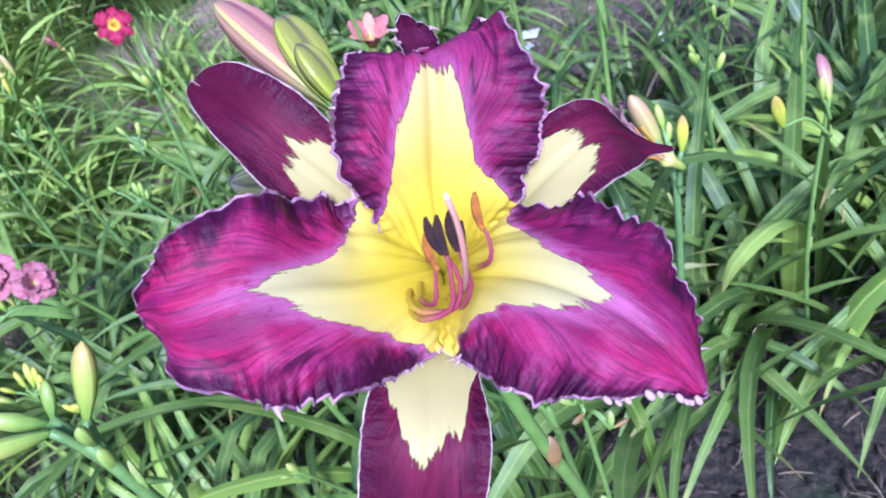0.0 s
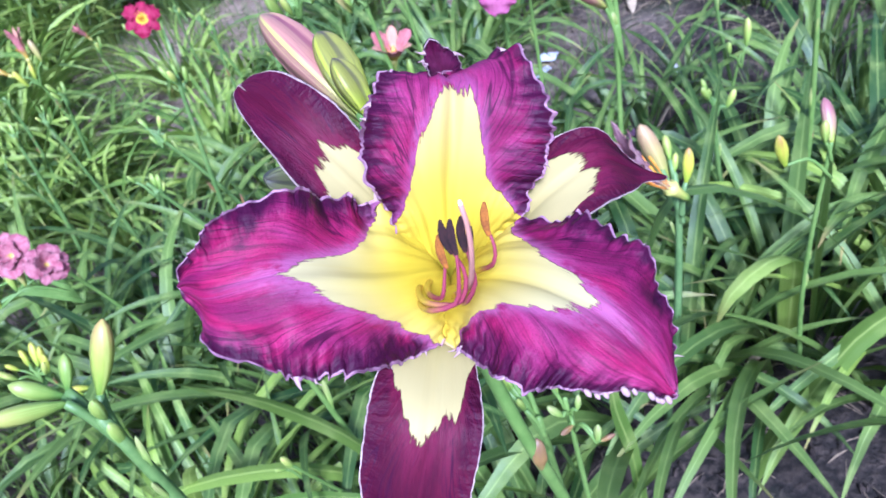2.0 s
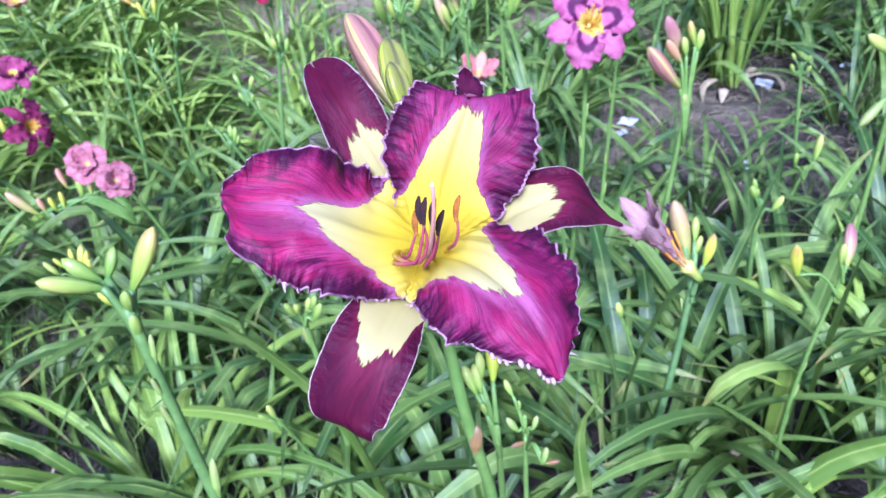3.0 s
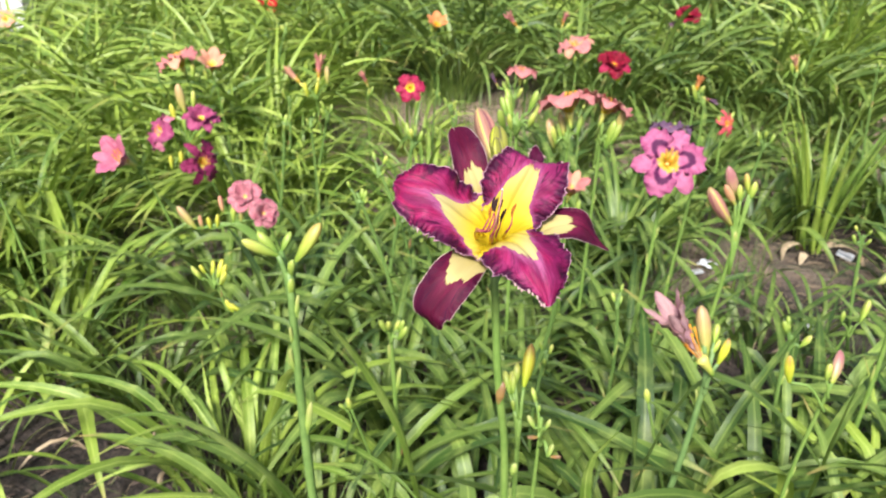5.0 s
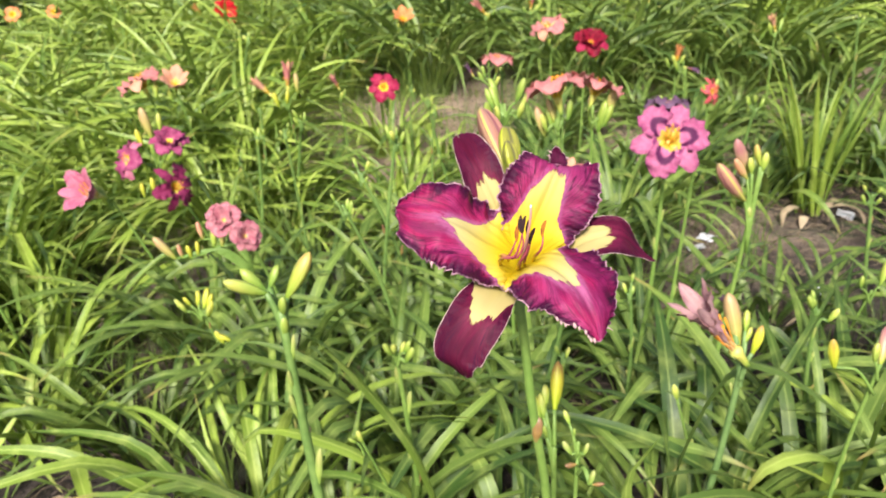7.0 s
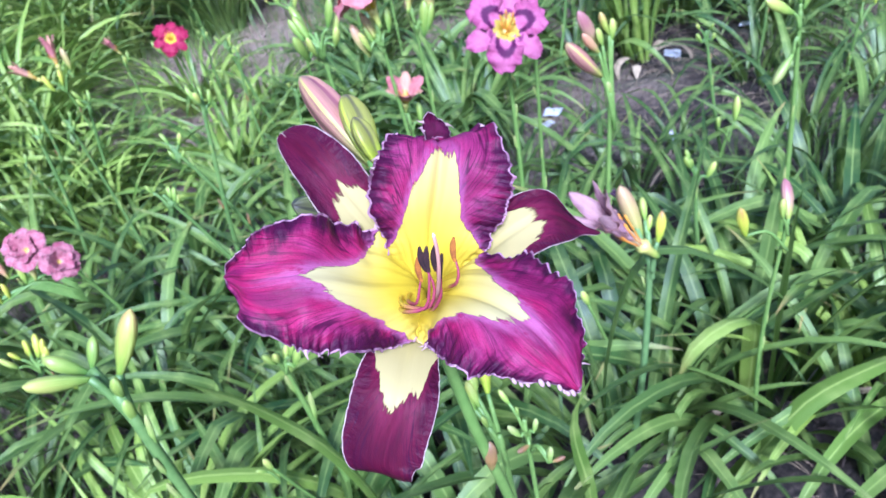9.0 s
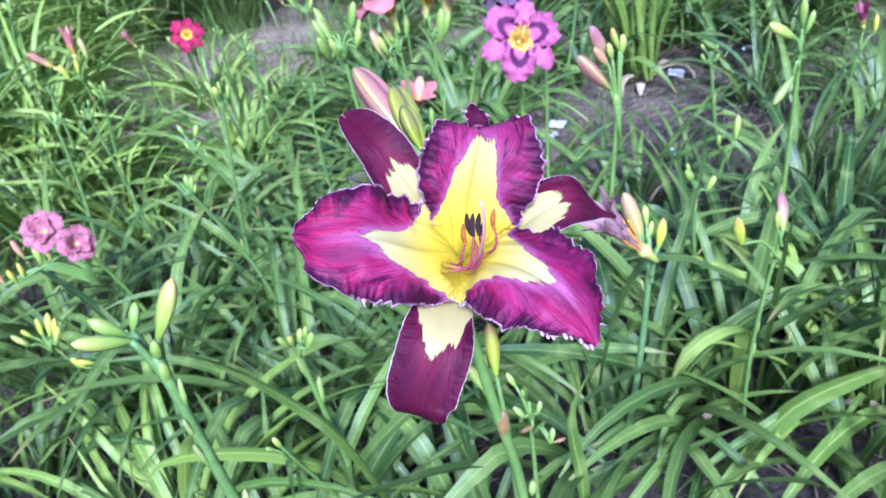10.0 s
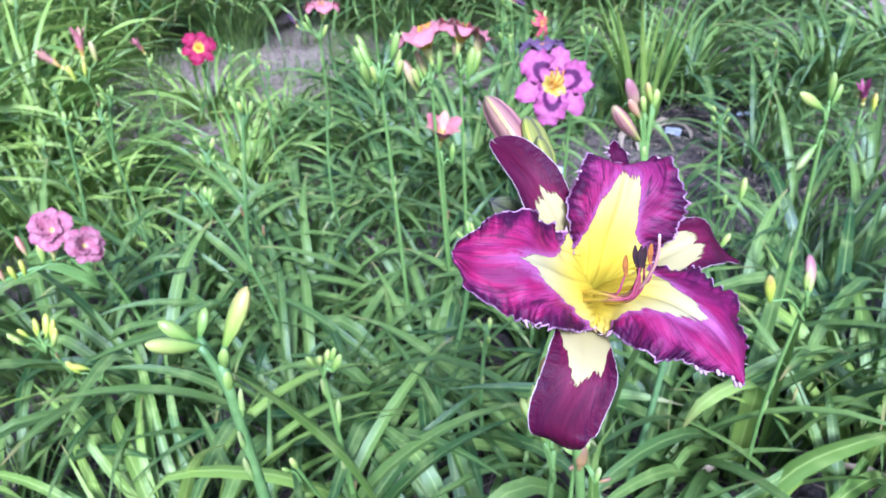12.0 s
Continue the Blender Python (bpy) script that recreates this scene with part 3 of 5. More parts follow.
    for h in range(hooks):
        i = pick.randrange(int(ns * 0.35), ns - 3)
        j = pick.choice((0, nv))
        out = b[i] * (1 if j else -1)
        size = pick.uniform(0.0010, 0.0022) if h % 5 else pick.uniform(0.0028, 0.0042)
        curl = n[i] * pick.uniform(-1, 1) + t[i] * pick.uniform(-1, 1)
        k = len(verts)
        for q in range(4):
            u = q / 3
            ctr = v[i * row + j] + out * size * (u - 0.25) + curl * size * 0.9 * u * u
            r = size * 0.30 * (1 - u * 0.85)
            for a in range(5):
                verts.append(ctr + r * (math.cos(a * 1.2566) * t[i] + math.sin(a * 1.2566) * n[i]))
                uvs.append((1.04 if j else -0.04, 0.97))
        for q in range(3):
            for a in range(5):
                e = (a + 1) % 5
                faces.append((k + q * 5 + a, k + q * 5 + e, k + q * 5 + 5 + e, k + q * 5 + 5 + a))
        faces.append(tuple(k + 15 + a for a in range(5)))
    for h in range(knobs):
        i = min(ns - 2, int(ns * (0.84 + 0.16 * (h + pick.random()) / knobs)))
        ctr = v[i * row] - b[i] * pick.uniform(0.0, 0.0010) + n[i] * pick.uniform(-0.0008, 0.0012)
        size = pick.uniform(0.0005, 0.0011)
        k = len(verts)
        for q in range(5):
            e = (q + 0.5) / 5 * math.pi
            for a in range(7):
                f = a * 2 * math.pi / 7
                verts.append(ctr + size * (math.sin(e) * math.cos(f) * t[i] * 1.9 + math.sin(e) * math.sin(f) * n[i] + math.cos(e) * b[i]))
                uvs.append((-0.04, 0.97))
        for q in range(4):
            for a in range(7):
                e = (a + 1) % 7
                faces.append((k + q * 7 + a, k + q * 7 + e, k + q * 7 + 7 + e, k + q * 7 + 7 + a))
        faces += [tuple(k + a for a in range(6, -1, -1)), tuple(k + 28 + a for a in range(7))]
    return mesh_of(name, verts, faces, uvs)


def tube_mesh(name, points, radii, sides=8, n=16, ridges=0.0):
    """A tapered, rounded stalk along a curve."""
    c = spline(points, n)
    r = np.interp(np.linspace(0, 1, n), np.linspace(0, 1, len(radii)), radii)
    ref = np.array((0.31, 0.2, 0.93)) if abs(c[-1, 2] - c[0, 2]) < 0.7 * np.linalg.norm(c[-1] - c[0]) else np.array((0.97, 0.24, 0.02))
    t, b, nn = side_frames(c, np.tile(ref, (n, 1)))
    verts, uvs, faces = [], [], []
    for i in range(n):
        for j in range(sides):
            a = 2 * math.pi * j / sides
            q = r[i] * (1 + ridges * math.cos(3 * a))
            verts.append(c[i] + q * (math.cos(a) * b[i] + math.sin(a) * nn[i]))
            uvs.append((j / sides, i / (n - 1)))
    for i in range(n - 1):
        for j in range(sides):
            k = (j + 1) % sides
            faces.append((i * sides + j, i * sides + k, (i + 1) * sides + k, (i + 1) * sides + j))
    for i, tip in ((0, c[0] - t[0] * r[0] * 0.4), (n - 1, c[-1] + t[-1] * r[-1] * 0.6)):
        verts.append(tip)
        uvs.append((0.5, i / (n - 1)))
        for j in range(sides):
            k = (j + 1) % sides
            faces.append((i * sides + k, i * sides + j, len(verts) - 1) if i == 0 else (i * sides + j, i * sides + k, len(verts) - 1))
    return mesh_of(name, verts, faces, uvs)


def bud_mesh(name, length, radius, belly=0.55, bend=0.08, sides=12, ridges=0.11, n=14):
    """A daylily bud: three-sided, seamed, swelling to the belly and blunt at the tip."""
    prof = [(0, 0.32), (0.12, 0.5), (0.3, 0.8), (belly, 1.0), (0.75, 0.92), (0.9, 0.66), (0.97, 0.38), (1, 0.14)]
    pts = [(bend * length * z * z, 0, z * length) for z, _ in prof]
    zs = np.linspace(0, 1, n)
    rad = np.interp(zs, [z for z, _ in prof], [r for _, r in prof])
    return tube_mesh(name, spline(pts, n), list(rad * radius), sides, n, ridges)


def to_dir(at, way, spin=0.0):
    """A pose at a place with its z along a direction."""
    return Matrix.Translation(Vector(at)) @ Vector(way).to_track_quat("Z", "Y").to_matrix().to_4x4() @ Matrix.Rotation(spin, 4, "Z")


def leaf_mesh(name, length, width, start, bend, twist=0.0, segs=11, kink=None, fold=0.35, seed=0):
    """A keeled strap leaf that rises at `start` degrees from upright and arches over by `bend` more towards +x."""
    verts, uvs, faces = [], [], []
    p = np.zeros(3)
    step = length / segs
    for i in range(segs + 1):
        u = i / segs
        ang = start + bend * u ** 1.5
        if kink and u > kink[0]:
            ang += kink[1] * min(1, (u - kink[0]) * 6)
        a = radians(ang)
        t = np.array((math.sin(a), 0, math.cos(a)))
        if i:
            p = p + t * step
        w = 0.5 * width * (0.55 + 0.45 * min(1, u * 4)) * (1 - max(0, (u - 0.5) / 0.5) ** 1.9) + 0.0004
        tw = radians(twist) * u + 0.12 * noise.noise((u * 3, seed, 0))
        nrm = np.array((-math.cos(a), 0, math.sin(a)))
        side = np.array((0, 1, 0)) * math.cos(tw) + nrm * math.sin(tw)
        up = np.cross(side, t) * -1
        wob = np.array((0, 0.012 * length * noise.noise((u * 2.5, seed * 3.1, 4)), 0))
        f = fold * (1 - 0.5 * u)
        for v in (-1, -0.5, 0, 0.5, 1):
            verts.append(p + wob + side * (w * v) + up * (w * f * abs(v) ** 1.3))
            uvs.append((v * 0.5 + 0.5, u))
    for i in range(segs):
        for j in range(4):
            faces.append((i * 5 + j, i * 5 + j + 1, i * 5 + j + 6, i * 5 + j + 5))
    return mesh_of(name, verts, faces, uvs)


def ground_z(x, y):
    """The bed: nearly level, rising gently beyond the first rows."""
    z = 0.095 * max(0.0, min(y, 9.0) - 2.2)
    return z + 0.015 * noise.noise((x * 1.7, y * 1.7, 0)) + 0.008 * noise.noise((x * 5, y * 5, 3))


# ---- ground ----
def spread(near, step, far):
    xs = list(np.arange(-near, near + step / 2, step))
    k = step
    while xs[-1] < far:
        k *= 1.5
        xs = [xs[0] - k] + xs + [xs[-1] + k]
    return xs


gx, gy = spread(4.0, 0.08, 400), [y + 3.2 for y in spread(4.4, 0.08, 400)]
gv = [(x, y, ground_z(x, y)) for y in gy for x in gx]
gf = [(j * len(gx) + i, j * len(gx) + i + 1, (j + 1) * len(gx) + i + 1, (j + 1) * len(gx) + i) for j in range(len(gy) - 1) for i in range(len(gx) - 1)]
ground = put("ground", mesh_of("ground", gv, gf), "soil")
tagged(ground, "dark crumbly garden soil with dry and mossy patches", "ground", kind="structure")


# ---- the main bloom ----
# Its frame: x and y across its face, z out of its throat.
FACE = Matrix(((0.8284, 0.5406, -0.1464), (-0.4304, 0.4473, -0.7840), (-0.3583, 0.7125, 0.6033))).to_4x4()
BLOOM = Matrix.Translation((0.0143, 0.0428, 0.8363)) @ FACE


def main_daylily():
    top = BLOOM @ Vector((0.0, -0.006, -0.030))
    root = Vector((0.060, 0.150, 0.0))
    root.z = ground_z(root.x, root.y)
    plant = thing("daylily_main", Matrix.Translation(root), "tall daylily with a large ruffled purple bloom and cream-yellow throat", "flower")
    inv = Matrix.Translation(-root)
    local = inv @ BLOOM

    def leafy(name, mat, label="", **k):
        return put(name, petal_mesh(name, **k), mat, plant, local, label)

    leafy("sepal", "sepal", "smooth purple sepal with pale blaze", mid=[(0, 0, -0.006), (0.0002, -0.010, 0.0231), (-0.0021, -0.0226, 0.0477), (-0.0024, -0.0412, 0.0634), (-0.0052, -0.0718, 0.0566), (0.0047, -0.0788, 0.046)],
          widths=[(0, 0.006, 0.0057), (0.12, 0.0067, 0.0058), (0.25, 0.0098, 0.0112), (0.42, 0.0121, 0.0167), (0.6, 0.0157, 0.0208), (0.77, 0.0168, 0.0198), (0.92, 0.0179, 0.017), (1, 0.0161, 0.0153)],
          side=(0.987, -0.1, 0.093), cup=-0.01, ruffle=0.0005, waves=5, teeth=0.025, ns=80, nv=28, seed=1, cap=0.777, notch=0.003, pleat=0.0003)
    leafy("sepal", "sepal_upper", mid=[(0, 0, -0.006), (-0.0142, 0.0134, 0.0131), (-0.0321, 0.0303, 0.0377), (-0.0547, 0.0486, 0.0478), (-0.0783, 0.0653, 0.0374)],
          widths=[(0, 0.0056), (0.12, 0.0054), (0.25, 0.0087, 0.0093), (0.42, 0.0117, 0.0129), (0.6, 0.0133, 0.0146), (0.77, 0.0144, 0.012), (0.92, 0.0112, 0.0079), (1, 0.0101, 0.0071)],
          side=(0.625, 0.65, -0.311), cup=-0.237, fold=-0.25, ruffle=0.0005, waves=5, teeth=0.02, ns=80, nv=28, seed=2, cap=0.883, notch=0.004, pleat=0.0003)
    leafy("sepal", "sepal_upper", mid=[(0, 0, -0.006), (0.0152, 0.0145, 0.013), (0.0314, 0.0357, 0.0345), (0.0492, 0.0498, 0.0349), (0.0658, 0.0492, 0.0208), (0.0786, 0.0474, 0.0172)],
          widths=[(0, 0.0056), (0.12, 0.0053, 0.005), (0.25, 0.0101, 0.01), (0.42, 0.0145, 0.0151), (0.6, 0.0163, 0.0183), (0.77, 0.0110, 0.0152), (0.92, 0.0010, 0.0056), (1, 0.0004, 0.0020)],
          side=(-0.213, 0.695, -0.377), cup=0.067, ruffle=0.0005, waves=5, teeth=0.02, ns=80, nv=28, seed=3, cap=0.97, pleat=0.0003)
    leafy("petal", "petal_side", "ruffled purple petal with toothed pale margin", mid=[(0, 0, 0), (-0.0041, 0.0046, 0.0319), (-0.0255, 0.0003, 0.0582), (-0.0497, 0.0002, 0.0758), (-0.0702, -0.0061, 0.0763), (-0.0818, -0.0045, 0.0678)],
          widths=[(0, 0.0082), (0.12, 0.0150), (0.25, 0.0208, 0.0215), (0.42, 0.0302, 0.0252), (0.6, 0.0317, 0.0291), (0.77, 0.0264, 0.0289), (0.92, 0.0232, 0.0189), (1, 0.0209, 0.017)],
          side=(-0.454, 0.628, -0.034), cup=0.0, ruffle=0.0026, waves=6, teeth=0.055, ns=260, nv=64, seed=4, cap=0.672, pleat=0.0021, hooks=14)
    leafy("petal", "petal_side", mid=[(0, 0, 0), (0.0005, 0.0025, 0.0319), (0.0172, 0.007, 0.0609), (0.0417, -0.0002, 0.0792), (0.0573, -0.0126, 0.0815), (0.0675, -0.0239, 0.0772)],
          widths=[(0, 0.0079), (0.12, 0.0150, 0.0145), (0.25, 0.0210, 0.0205), (0.42, 0.0276, 0.0262), (0.6, 0.0323, 0.0309), (0.77, 0.0278, 0.0273), (0.92, 0.0206, 0.0122), (1, 0.0185, 0.0109)],
          side=(0.369, 0.849, -0.463), cup=-0.24, ruffle=0.0022, waves=6, teeth=0.055, ns=260, nv=64, seed=5, cap=0.796, pleat=0.0019, hooks=10, knobs=9)
    leafy("petal", "petal_top", mid=[(0, 0, 0.001), (-0.0005, 0.0119, 0.0245), (-0.003, 0.0395, 0.0399), (-0.0033, 0.0628, 0.0456), (-0.0046, 0.0721, 0.0416), (-0.0081, 0.0753, 0.0322), (-0.0085, 0.0767, 0.030)],
          widths=[(0, 0.0075), (0.12, 0.0130), (0.25, 0.0175, 0.0175), (0.42, 0.0205, 0.0255), (0.6, 0.0303, 0.0319), (0.77, 0.0285, 0.0321), (0.92, 0.0258, 0.0286), (1, 0.0232, 0.0257)],
          side=(-0.962, -0.222, 0.109), cup=0.232, ruffle=0.0022, waves=6, teeth=0.055, ns=260, nv=64, seed=6, cap=0.741, pleat=0.0019, hooks=8)
    leafy("petal_tip", "petal_dark", "dark frayed petal tip curled back", mid=[(-0.006, 0.072, 0.034), (-0.009, 0.079, 0.029), (-0.012, 0.084, 0.030), (-0.0135, 0.0875, 0.034)],
          widths=[(0, 0.006), (0.5, 0.0065), (1, 0.002)], side=(-1, -0.2, 0.3), cup=0.5, ruffle=0.0012, waves=4, teeth=0.12, ns=30, nv=16, seed=9, cap=0.9, pleat=0.0012, hooks=6)
    # stamens: pale at the throat, sweeping forward and up, each with its anther
    stamens = [([(-0.004, 0.001, 0.004), (-0.010, 0.000, 0.045), (-0.006, -0.003, 0.078), (0.003, -0.002, 0.083), (0.004, 0.006, 0.088), (-0.001, 0.0135, 0.092)], (-0.45, 0.85, 0.25), "anther_dark"),
               ([(0.000, 0.000, 0.004), (-0.009, -0.004, 0.045), (-0.005, -0.005, 0.080), (0.002, -0.002, 0.085), (0.002, 0.006, 0.090), (0.0005, 0.0135, 0.093)], (-0.30, 0.90, 0.25), "anther_dark"),
               ([(0.003, 0.001, 0.004), (0.002, -0.002, 0.045), (0.005, -0.002, 0.075), (0.007, 0.004, 0.084), (0.005, 0.010, 0.088), (0.003, 0.0145, 0.090)], (-0.25, 0.92, 0.2), "anther_dark"),
               ([(-0.003, 0.002, 0.004), (-0.007, 0.002, 0.040), (-0.006, -0.001, 0.066), (-0.002, -0.001, 0.078), (-0.0018, 0.005, 0.081), (-0.0020, 0.0095, 0.083)], (-0.35, 0.85, 0.2), "anther_gold"),
               ([(0.001, 0.003, 0.004), (0.004, 0.003, 0.040), (0.006, 0.002, 0.066), (0.0065, 0.005, 0.072), (0.006, 0.010, 0.076), (0.0055, 0.0125, 0.078)], (-0.15, 0.92, 0.2), "anther_dark"),
               ([(0.003, 0.003, 0.004), (0.007, 0.006, 0.035), (0.010, 0.008, 0.060), (0.0125, 0.010, 0.072), (0.0125, 0.014, 0.075), (0.0098, 0.020, 0.0765)], (-0.25, 0.93, 0.1), "anther_gold")]
    for pts, way, mat in stamens:
        st = put("stamen", tube_mesh("stamen", pts, [0.0014, 0.0012, 0.0011, 0.0010, 0.0008, 0.0004], 10, 30), "stamen", plant, local, "curved rose-pink filament")
        am = tube_mesh("anther", [(0, 0, -0.0022), (0.0003, 0, 0.001), (0.0002, 0, 0.004), (-0.0004, 0, 0.0078)], [0.0005, 0.0009, 0.0011, 0.0010, 0.0004], 12, 14, 0.40)
        put("anther", am, mat, st, to_dir(pts[-1], way), "dark ripe anther" if mat == "anther_dark" else "golden pollen-covered anther")
    pis = [(0.001, -0.001, 0.004), (0.003, -0.001, 0.050), (0.0055, 0.004, 0.085), (0.0048, 0.012, 0.100), (0.0030, 0.0190, 0.106), (0.0009, 0.0237, 0.109)]
    style = put("style", tube_mesh("style", pis, [0.0014, 0.0012, 0.0010, 0.0009, 0.0008, 0.0007], 10, 26), "style", plant, local, "pale pink style")
    put("stigma", tube_mesh("stigma", [(0, 0, -0.0006), (0, 0, 0.0004), (0, 0, 0.0013)], [0.0004, 0.0006, 0.0003], 10, 7), "stigma", style, to_dir(pis[-1], (-0.3, 0.8, 0.5)))
    put("flower_tube", tube_mesh("flower_tube", [(0, 0.000, 0.000), (0, -0.002, -0.012), (0, -0.006, -0.030)], [0.0068, 0.0050, 0.0042, 0.0036], 12, 10, 0.06), "tube", plant, local)
    # stalk
    t = inv @ top
    put("scape", tube_mesh("scape", [(0, 0, 0), (-0.012, -0.030, 0.30), (-0.024, -0.070, 0.60), (-0.036, -0.086, 0.70), tuple(t + Vector((0.002, 0.004, -0.012))), tuple(t)],
                           [0.0050, 0.0047, 0.0043, 0.0040, 0.0036], 12, 26), "scape", plant)
    # buds that rise behind the bloom
    fork = inv @ Vector((0.0181, 0.0875, 0.8990))
    put("branch", tube_mesh("branch", [tuple(t + Vector((0, 0.001, -0.02))), tuple(t + Vector((0.012, 0.026, 0.0))), tuple(fork - Vector((-0.002, 0.004, 0.030))), tuple(fork)], [0.0034, 0.0036, 0.0040], 10, 14), "scape", plant)
    for foot, tip, r, mat, lab in (((0.0, 0.006, -0.006), (0.0023, 0.1400, 0.935), 0.0094, "bud_blush", "large pink bud with yellow ridges about to open"),
                                   ((0.0, 0.0, -0.004), (0.0182, 0.1168, 0.9255), 0.0080, "bud_striped", "olive bud with mauve tip"),
                                   ((0.001, -0.004, -0.003), (0.0162, 0.0960, 0.9205), 0.0058, "bud_striped", "small olive bud with dark tip"),
                                   ((-0.020, -0.008, -0.018), (-0.0285, 0.0625, 0.9040), 0.0066, "bud_shade", "small green bud, its shade put into the colour")):
        foot = fork + Vector(foot)
        way = inv @ Vector(tip) - foot
        put("bud", bud_mesh("bud", way.length, r, bend=0.0, sides=36, ridges=0.13, n=26), mat, plant, to_dir(foot, way, 0.6), lab)
    put("bract", bud_mesh("bract", 0.024, 0.0042, 0.4, 0.1), "bract_dry", plant, to_dir(inv @ Vector((0.0260, 0.0640, 0.672)), (0.10, -0.05, 0.9)), "dried rust-brown bract")
    for z, h in ((0.56, 0.016), (0.44, 0.02), (0.33, 0.024)):
        put("bract", bud_mesh("bract", h, 0.0035, 0.4, 0.1), "bract", plant, to_dir(Vector((-0.020 + 0.006, -0.062 + (0.56 - z) * 0.13, z)), (0.15, -0.05, 0.9)))


main_daylily()


# ---- other daylilies: stalks with buds and blooms ----
SHAPES = {}


def shape(key, make):
    if key not in SHAPES:
        SHAPES[key] = make()
    return SHAPES[key]


def own(me, mat):
    """The mesh with that material, shared by all parts alike."""
    key = (me.name, mat)
    if key not in SHAPES:
        SHAPES[key] = me.copy()
        SHAPES[key].materials.clear()
        SHAPES[key].materials.append(MAT[mat])
    return SHAPES[key]


FORMS = {  # petal: midrib, half widths, cup, ruffle; sizes for a bloom of radius 1
    "open": ([(0, 0, 0), (0.16, 0, 0.22), (0.5, 0, 0.44), (0.8, 0, 0.44), (1.0, 0, 0.34)], 0.50, 0.06),
    "back": ([(0, 0, 0), (0.14, 0, 0.45), (0.40, 0, 0.78), (0.75, 0, 0.80), (0.98, 0, 0.58)], 0.48, 0.12),
    "cup": ([(0, 0, 0), (0.16, 0, 0.34), (0.38, 0, 0.72), (0.62, 0, 0.98), (0.84, 0, 1.10)], 0.36, 0.05),
    "shut": ([(0, 0, 0), (0.10, 0, 0.40), (0.17, 0, 0.90), (0.26, 0, 1.40), (0.44, 0, 1.80)], 0.16, 0.03),
    "wilt": ([(0, 0, 0), (0.05, 0, 0.45), (0.13, 0, 0.95), (0.28, 0, 1.40), (0.44, 0, 1.72)], 0.165, 0.06),
    "droop": ([(0, 0, 0), (0.14, 0, 0.42), (0.42, 0, 0.64), (0.78, 0, 0.56), (1.0, 0, 0.26)], 0.50, 0.13),
    "ruffled": ([(0, 0, 0), (0.14, 0, 0.26), (0.45, 0, 0.44), (0.78, 0, 0.40), (1.0, 0, 0.24)], 0.41, 0.15),
    "star": ([(0, 0, 0), (0.14, 0, 0.28), (0.45, 0, 0.42), (0.80, 0, 0.30), (1.0, 0, 0.08)], 0.30, 0.12),
    "inner": ([(0, 0, 0), (0.10, 0, 0.22), (0.30, 0, 0.44), (0.48, 0, 0.60), (0.62, 0, 0.66)], 0.26, 0.09),
}


def bloom(parent, at, way, radius, form, petal, sepal=None, spin=0.0, double=False, stamens=True):
    """Three petals over three narrower sepals on a tube, with stamens."""
    m = to_dir(at, way, spin) @ Matrix.Scale(radius, 4)
    tube = put("flower_tube", own(shape("tube", lambda: tube_mesh("flower_tube", [(0, 0, -0.42), (0, 0, -0.2), (0, 0, 0.06)], [0.06, 0.07, 0.10, 0.14], 8, 6)), "tube"), None, parent, m)
    curve, wide, wavy = FORMS[form]
    for k in range(6):
        inner = k % 2 == 0
        v = k // 2
        f = 1.0 if inner else 0.62
        mid = [(x, y, z - (0 if inner else 0.05 * min(1, 4 * x))) for x, y, z in curve]
        me = shape((form, inner, v), lambda: petal_mesh("petal", mid, [(0, 0.07 * f), (0.25, 0.6 * wide * f), (0.5, 0.95 * wide * f), (0.75, wide * f), (1, 0.75 * wide * f)],
                                                        (0, 1, 0), 0.08, 0, wavy * (0.7 if inner else 0.25), 5, 0.05, 22, 12, v * 3 + k, 0.006, 0.66))
        put("petal" if inner else "sepal", own(me, petal if inner else (sepal or petal)), None, tube, Matrix.Rotation(k * math.pi / 3, 4, "Z"))
    if double:
        for k in range(5):
            curve2, wide2, wavy2 = FORMS["inner"]
            me = shape(("inner", k % 3), lambda: petal_mesh("petal", curve2, [(0, 0.05), (0.4, wide2), (0.8, wide2), (1, 0.6 * wide2)], (0, 1, 0.2 * (k % 3)), 0.3, 0, 0.09, 5, 0.05, 16, 10, 20 + k, 0.006, 0.68))
            put("petal", own(me, petal), None, tube, Matrix.Rotation(k * 2 * math.pi / 5 + 0.5, 4, "Z") @ Matrix.Scale(1.0 + 0.1 * (k % 2), 4))
    elif stamens:
        for k in range(6):
            a = k * math.pi / 3 + 0.3
            me = shape(("stamen", k), lambda: tube_mesh("stamen", [(0, 0, 0), (0.10 * math.cos(a), 0.10 * math.sin(a), 0.35), (0.16 * math.cos(a), 0.16 * math.sin(a) + 0.06, 0.62), (0.17 * math.cos(a), 0.17 * math.sin(a) + 0.14, 0.74)], [0.014, 0.012, 0.012, 0.024], 6, 10))
            put("stamen", own(me, "anther_orange"), None, tube)
    return tube


def bud(parent, at, way, length, mat, fat=0.15, spin=0.0):
    me = shape(("bud", fat), lambda: bud_mesh("bud", 1.0, fat, sides=9))
    return put("bud", own(me, mat), None, parent, to_dir(at, way, spin) @ Matrix.Scale(length, 4))


